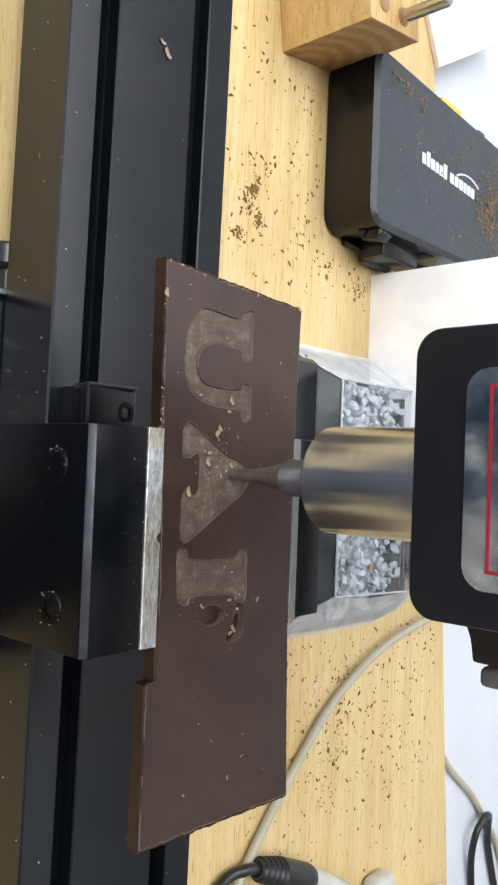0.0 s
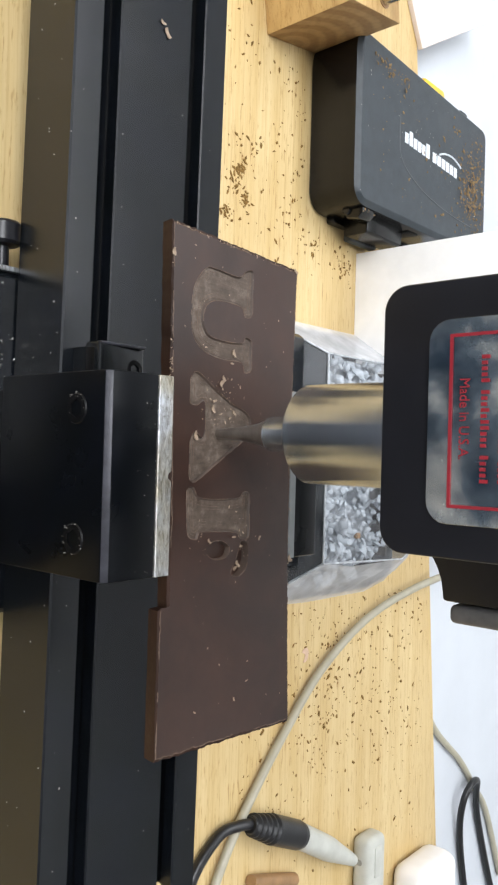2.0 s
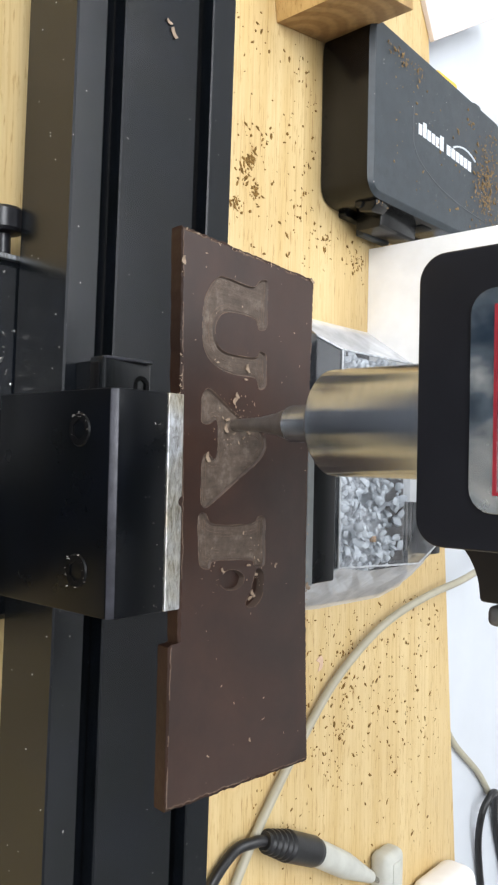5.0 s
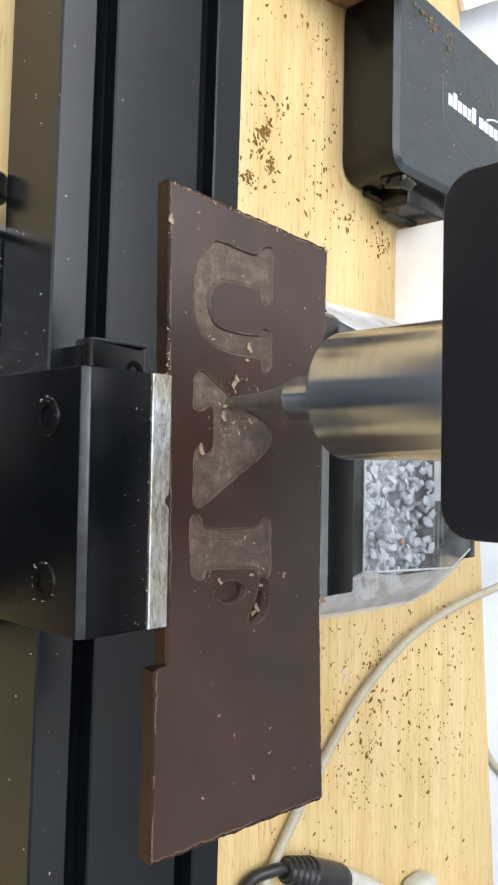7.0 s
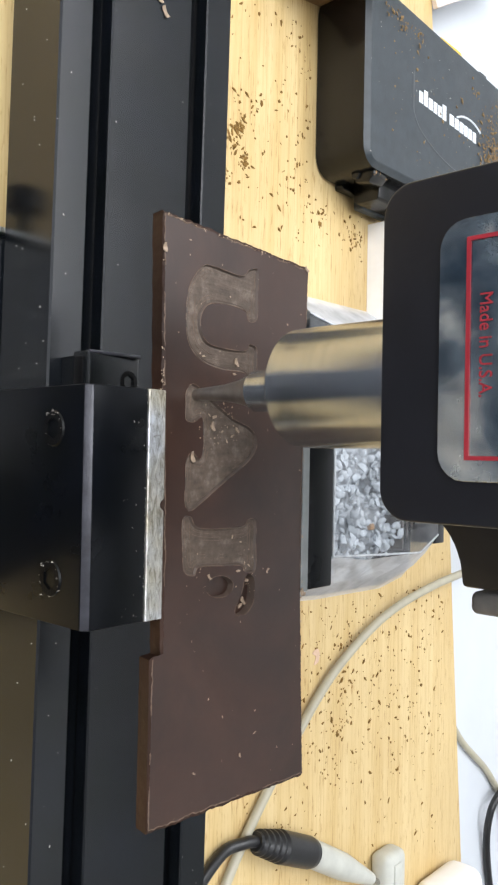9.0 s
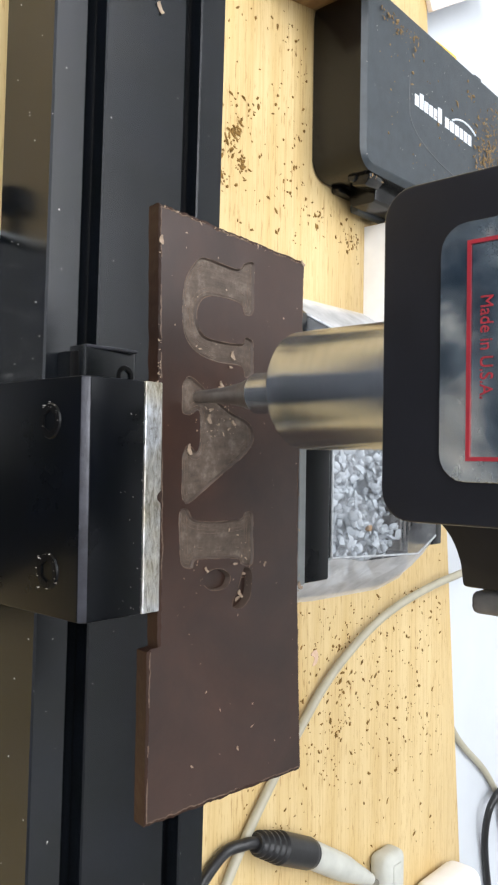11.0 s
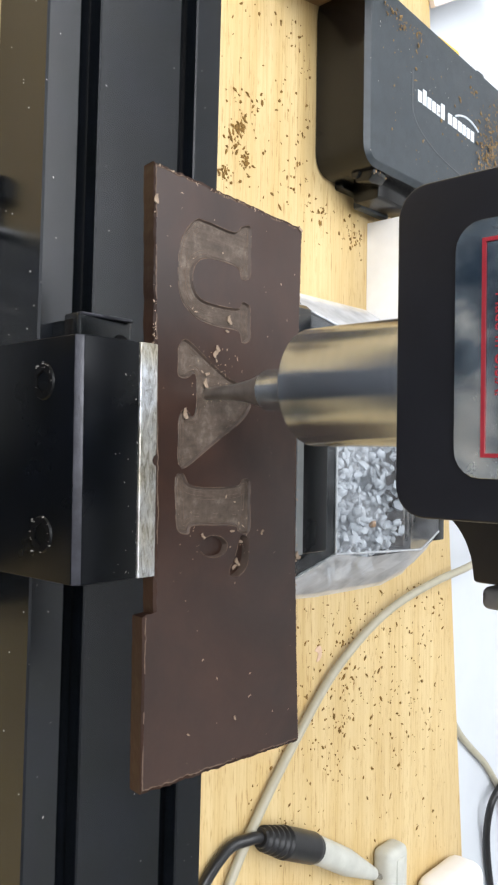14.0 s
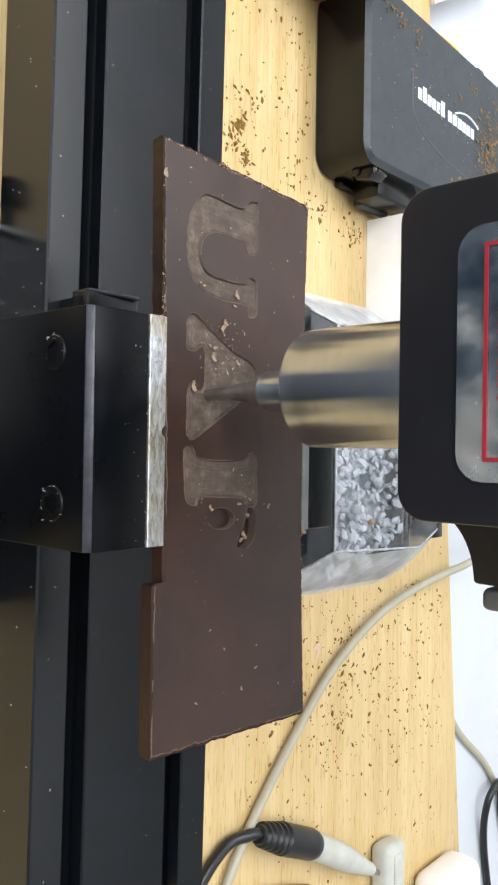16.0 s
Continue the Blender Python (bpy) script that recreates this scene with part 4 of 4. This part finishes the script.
def pellet_box():
    t = thing("pellet_box", (0.01, 0.23, 0.0), "clear plastic blister box half full of white pellets", "plastic box")
    ztop = 0.0300
    foot = [(-0.066, 0.156), (0.084, 0.156), (0.0872, 0.205), (0.0880, 0.265), (0.0838, 0.288), (0.0790, 0.2965), (-0.060, 0.2965), (-0.066, 0.288)]
    head = [(-0.046, 0.1805), (0.0605, 0.1805), (0.0640, 0.206), (0.0645, 0.258), (0.0610, 0.270), (0.0560, 0.277), (-0.040, 0.277), (-0.046, 0.270)]
    part("tray_floor", prism([(0.009 + (x - 0.009) * 0.97, 0.235 + (y - 0.235) * 0.97) for x, y in foot], "z", 0.0006, 0.0020), BLACK_RUBBER, t, "black tray floor")

    def panel(a, b, c, d, th):
        bm = bmesh.new()
        vs = [Vector(p) for p in (a, b, c, d)]
        nrm = (vs[1] - vs[0]).cross(vs[3] - vs[0]).normalized() * th
        lo = [bm.verts.new(v) for v in vs]
        hi = [bm.verts.new(v + nrm) for v in vs]
        bm.faces.new(lo[::-1])
        bm.faces.new(hi)
        for i in range(4):
            bm.faces.new((lo[i], lo[(i + 1) % 4], hi[(i + 1) % 4], hi[i]))
        return bm
    part("front_panel", panel((-0.064, 0.159, 0.0022), (0.081, 0.159, 0.0022), (0.0600, 0.1815, 0.0288), (-0.0455, 0.1815, 0.0288), -0.0012), TRAY_BLACK, t, "dark sloping front panel", smooth=0)
    part("divider", panel((-0.058, 0.1690, 0.0150), (0.072, 0.1690, 0.0150), (0.0650, 0.1730, 0.0200), (-0.0490, 0.1730, 0.0200), -0.0009), SCREW_SHADE_BLACK, t, "black divider seen through the front", smooth=0)
    # Rods along the box edges, pale to paint the glint there.
    rims = [((-0.046, 0.1803, ztop), (0.0605, 0.1803, ztop)), ((0.0605, 0.1803, ztop), (0.0835, 0.1565, 0.0012)), ((-0.046, 0.1803, ztop), (-0.0655, 0.1565, 0.0012)),
            ((0.0605, 0.1803, ztop), (0.0645, 0.258, ztop)), ((0.0645, 0.258, ztop), (0.0560, 0.277, ztop)), ((-0.046, 0.1803, ztop), (-0.046, 0.270, ztop))]
    for a, b in rims:
        part("rim", tube([a, Vector(a).lerp(Vector(b), 0.5), b], 0.0006, 8, 2), HAZY_EDGE, t, "pale rod painting the light on the clear plastic's edge")
    for i in range(6):
        y = 0.2470 + i * 0.0046
        part("rib", box(-0.042, 0.0625 - i * 0.0022, y, y + 0.0020, 0.0020, 0.0255 - 0.0014 * i, 0.0004), ANODISED if i % 2 else RIB_BROWN, t, "dark plastic rib")
    rng = random.Random(41)
    bm = bmesh.new()
    for k in range(760):
        x, y = rng.uniform(-0.046, 0.0640), rng.uniform(0.1825, 0.246)
        if noise.noise((x * 95, y * 95, 3.0)) < -0.42:
            continue
        z = rng.uniform(0.014, 0.0262) + 0.002 * noise.noise((x * 60, y * 60, 0))
        if k > 690:
            x, z = rng.uniform(0.060, 0.078), rng.uniform(0.004, 0.010)
        own = bmesh.new()
        r = rng.uniform(0.0013, 0.0030)
        bmesh.ops.create_icosphere(own, subdivisions=1, radius=r)
        for v in own.verts:
            v.co = Vector((v.co.x * 1.3, v.co.y, v.co.z * 0.6)) * rng.uniform(0.6, 1.3)
        own.transform(pose(x, y, z, rng.uniform(-50, 50), rng.uniform(-50, 50), rng.uniform(0, 360)))
        join(bm, own)
    tagged(part("pellets", bm, PELLET_WHITE, t, "heap of small white plastic pellets", smooth=60), kind="stuff")
    # Block under the heap, darkened to paint the shaded gaps.
    part("pellet_bed", box(-0.047, 0.0645, 0.1800, 0.2470, 0.0022, 0.0155, 0.002), PELLET_BED, t, "packed pellets, coloured darker to paint the shade")
    part("brown_pellet", box(0.0470, 0.0505, 0.2150, 0.2185, 0.0245, 0.0275, 0.0010), BROWN_WOOD, t, "one brown crumb")

    # clear shell: sloping sides, slightly wavy film
    shell = bmesh.new()
    rows, k = 6, 8
    grid = []
    for i in range(rows):
        u = i / (rows - 1)
        ring = []
        for q in range(8):
            for w in range(k):
                f = w / k
                a = Vector((*foot[q], 0.0004)).lerp(Vector((*foot[(q + 1) % 8], 0.0004)), f)
                b = Vector((*head[q], ztop)).lerp(Vector((*head[(q + 1) % 8], ztop)), f)
                p = a.lerp(b, u)
                wob = noise.noise(p * 90) * 0.0016 * math.sin(u * math.pi)
                ring.append(shell.verts.new((p.x + wob, p.y + wob, max(0.0003, p.z + wob))))
        grid.append(ring)
    n = len(grid[0])
    for a, b in zip(grid, grid[1:]):
        for i in range(n):
            f = shell.faces.new((a[i], a[(i + 1) % n], b[(i + 1) % n], b[i]))
            f.material_index = 1 if i < k else 0
    sh = part("side_film", shell, [HAZY, CLEAR], t, "hazy clear plastic sides", smooth=60)
    sh.visible_shadow = False
    lid = prism([(0.009 + (x - 0.009) * 0.995, 0.23 + (y - 0.23) * 0.995) for x, y in head], "z", ztop - 0.0004, ztop - 0.0001)
    ld = part("lid_film", lid, CLEAR, t, "clear plastic top", smooth=0)
    ld.visible_shadow = False


def rack_block():
    t = thing("toothed_block", (0.055, 0.305, 0.0), "dark grey toothed block behind the pellet box", "block")
    part("block", box(0.030, 0.0640, 0.2985, 0.3095, 0.0, 0.0160, 0.0008), ANODISED, t)
    for i in range(9):
        y = 0.2990 + i * 0.00115
        part("tooth", box(0.0400, 0.0520, y, y + 0.0006, 0.0158, 0.0172, 0.0002, 1), ANODISED, t)


CARTON_TOP = 0.0904


def white_carton():
    t = thing("white_carton", (-0.04, 0.29, 0.0), "white carton with tan cardboard flaps on the board", "box")
    part("carton", box(-0.1145, 0.030, 0.2475, 0.312, 0.0, CARTON_TOP, 0.0006), WHITE_PAPER, t)
    for x0, x1 in ((-0.1128, -0.0962), (-0.0956, 0.0284)):
        part("flap", box(x0, x1, 0.2492, 0.3104, CARTON_TOP - 0.0002, CARTON_TOP + 0.0010, 0.0002, 1), CARDBOARD, t, "tan cardboard flap closing the top")


def cables():
    solid("beige_cable", tube([(0.262, 0.118, 0.0034), (0.232, 0.127, 0.0034), (0.203, 0.142, 0.0034), (0.175, 0.165, 0.0034), (0.148, 0.192, 0.0036), (0.130, 0.212, 0.004), (0.1165, 0.232, 0.005), (0.105, 0.255, 0.006), (0.0965, 0.279, 0.008), (0.089, 0.312, 0.011),
                               (0.083, 0.350, 0.014), (0.075, 0.40, 0.008), (0.062, 0.45, ZW + 0.0036)], 0.0023, 14), CABLE_GREY, (0.15, 0.2, 0), "beige round cable curving across the board", "cable")
    solid("thin_grey_cable", tube([(0.12, 0.352, ZW + 0.0026), (0.165, 0.362, ZW + 0.0026), (0.206, 0.391, ZW + 0.0026), (0.241, 0.434, ZW + 0.0026), (0.270, 0.461, ZW + 0.0026), (0.296, 0.484, ZW + 0.0026), (0.36, 0.515, ZW + 0.0026)], 0.0024, 12), CABLE_GREY, (0.24, 0.43, ZW), "thin grey cable on the white table", "cable")
    solid("black_cable_loop", tube([(0.42, 0.470, ZW + 0.003), (0.336, 0.444, ZW + 0.003), (0.295, 0.434, ZW + 0.004), (0.270, 0.431, ZW + 0.008), (0.2590, 0.440, ZW + 0.010), (0.2600, 0.452, ZW + 0.009), (0.274, 0.460, ZW + 0.005), (0.2953, 0.4675, ZW + 0.003), (0.354, 0.492, ZW + 0.003), (0.43, 0.53, ZW + 0.003)], 0.0026, 12), BLACK_RUBBER, (0.3, 0.45, ZW), "black cable looped on the white table", "cable")


def round_plug():
    t = thing("round_plug", (0.21, 0.2, 0.0), "round black and grey cable plug lying on the board", "plug")
    a, b, c = Vector((0.1895, 0.1545, 0.008)), Vector((0.2090, 0.1955, 0.008)), Vector((0.2430, 0.2510, 0.0065))
    part("lead", tube([(0.225, 0.112, 0.0032), (0.2035, 0.121, 0.0032), (0.190, 0.1365, 0.0045), (0.1885, 0.148, 0.0070), a, a.lerp(b, 0.08)], 0.0027, 12), BLACK_RUBBER, t, "black plug lead")

    def ribbed(u):
        if u < 0.5:
            return 0.0042 + 0.0024 * u / 0.5 + (0.0012 if int(u * 20) % 2 else 0.0)
        return 0.0076 if u < 0.97 else 0.0070
    part("strain_relief", tube([a, a.lerp(b, 0.3), a.lerp(b, 0.6), b], ribbed, 20, 14), BLACK_RUBBER, t, "ribbed black strain relief")

    def grey_body(u):
        return 0.0068 if u < 0.45 else 0.0068 - 0.0034 * (u - 0.45) / 0.55
    part("plug_body", tube([b.lerp(c, 0.005), b.lerp(c, 0.4), b.lerp(c, 0.7), c], grey_body, 20, 8), GREY_PLASTIC, t, "pale grey plug body")
    part("pin", tube([c, c.lerp(b, -0.12), c.lerp(b, -0.18)], 0.0016, 10), PIN_STEEL, t, "metal plug pin")


def grey_plug():
    t = thing("grey_connector", (0.25, 0.269, 0.0), "pale grey plastic connector lying on the board", "plug")
    part("shell", box(0.2335, 0.290, 0.2590, 0.2790, 0.0, 0.0130, 0.0045, 4), GREY_PLASTIC, t)
    part("grip", box(0.2390, 0.2570, 0.2650, 0.2725, 0.0122, 0.0137, 0.0006), GREY_PLASTIC, t)


def charger():
    t = thing("white_charger", (0.285, 0.325, 0.0), "white plastic plug-in charger lying on the board", "charger")
    part("shell", box(0.2665, 0.334, 0.304, 0.352, 0.0, 0.026, 0.009, 5), WHITE_PLASTIC, t)
    part("socket", box(0.2850, 0.2890, 0.3220, 0.3270, 0.0256, 0.0263), BLACK_RUBBER, t, "small dark opening")


def odds():
    solid("brown_dowel", tube([(0.2225, 0.162, 0.0036), (0.2285, 0.180, 0.0036), (0.235, 0.198, 0.0036)], 0.0035, 16, 3), BROWN_WOOD, (0.22, 0.1695, 0), "short brown wooden dowel on the board", "dowel")
    solid("yellow_box", box(-0.2345, -0.2225, 0.2965, 0.3240, ZW, 0.0160, 0.002), YELLOW, (-0.226, 0.314, ZW), "yellow plastic box on the white table by the tool case", "box")
    own = prism([(-0.263, 0.3150), (-0.321, 0.411), (-0.420, 0.351), (-0.362, 0.255)], "z", 0.0, 0.0035, 0.0004, 1)
    solid("paper_pad", own, PINK_PAPER, (-0.34, 0.33, 0), "off-white paper pad lying over the board edge", "paper")


tool_case()
case_crumbs()
wood_block()
pellet_box()
rack_block()
white_carton()
cables()
round_plug()
grey_plug()
charger()
odds()
board_crumbs()


def motions():
    """The milling table slides in x and y and carries the vise, the clamp, the slab and its shavings."""
    for ob in (TABLE, VISE, CLAMP, BAR, *CHIPS):
        b = BASE[ob]
        walk(ob, [(t, pose(b.x + dx, b.y + dy, b.z)) for t, dx, dy in TABLE_WAY])


motions()
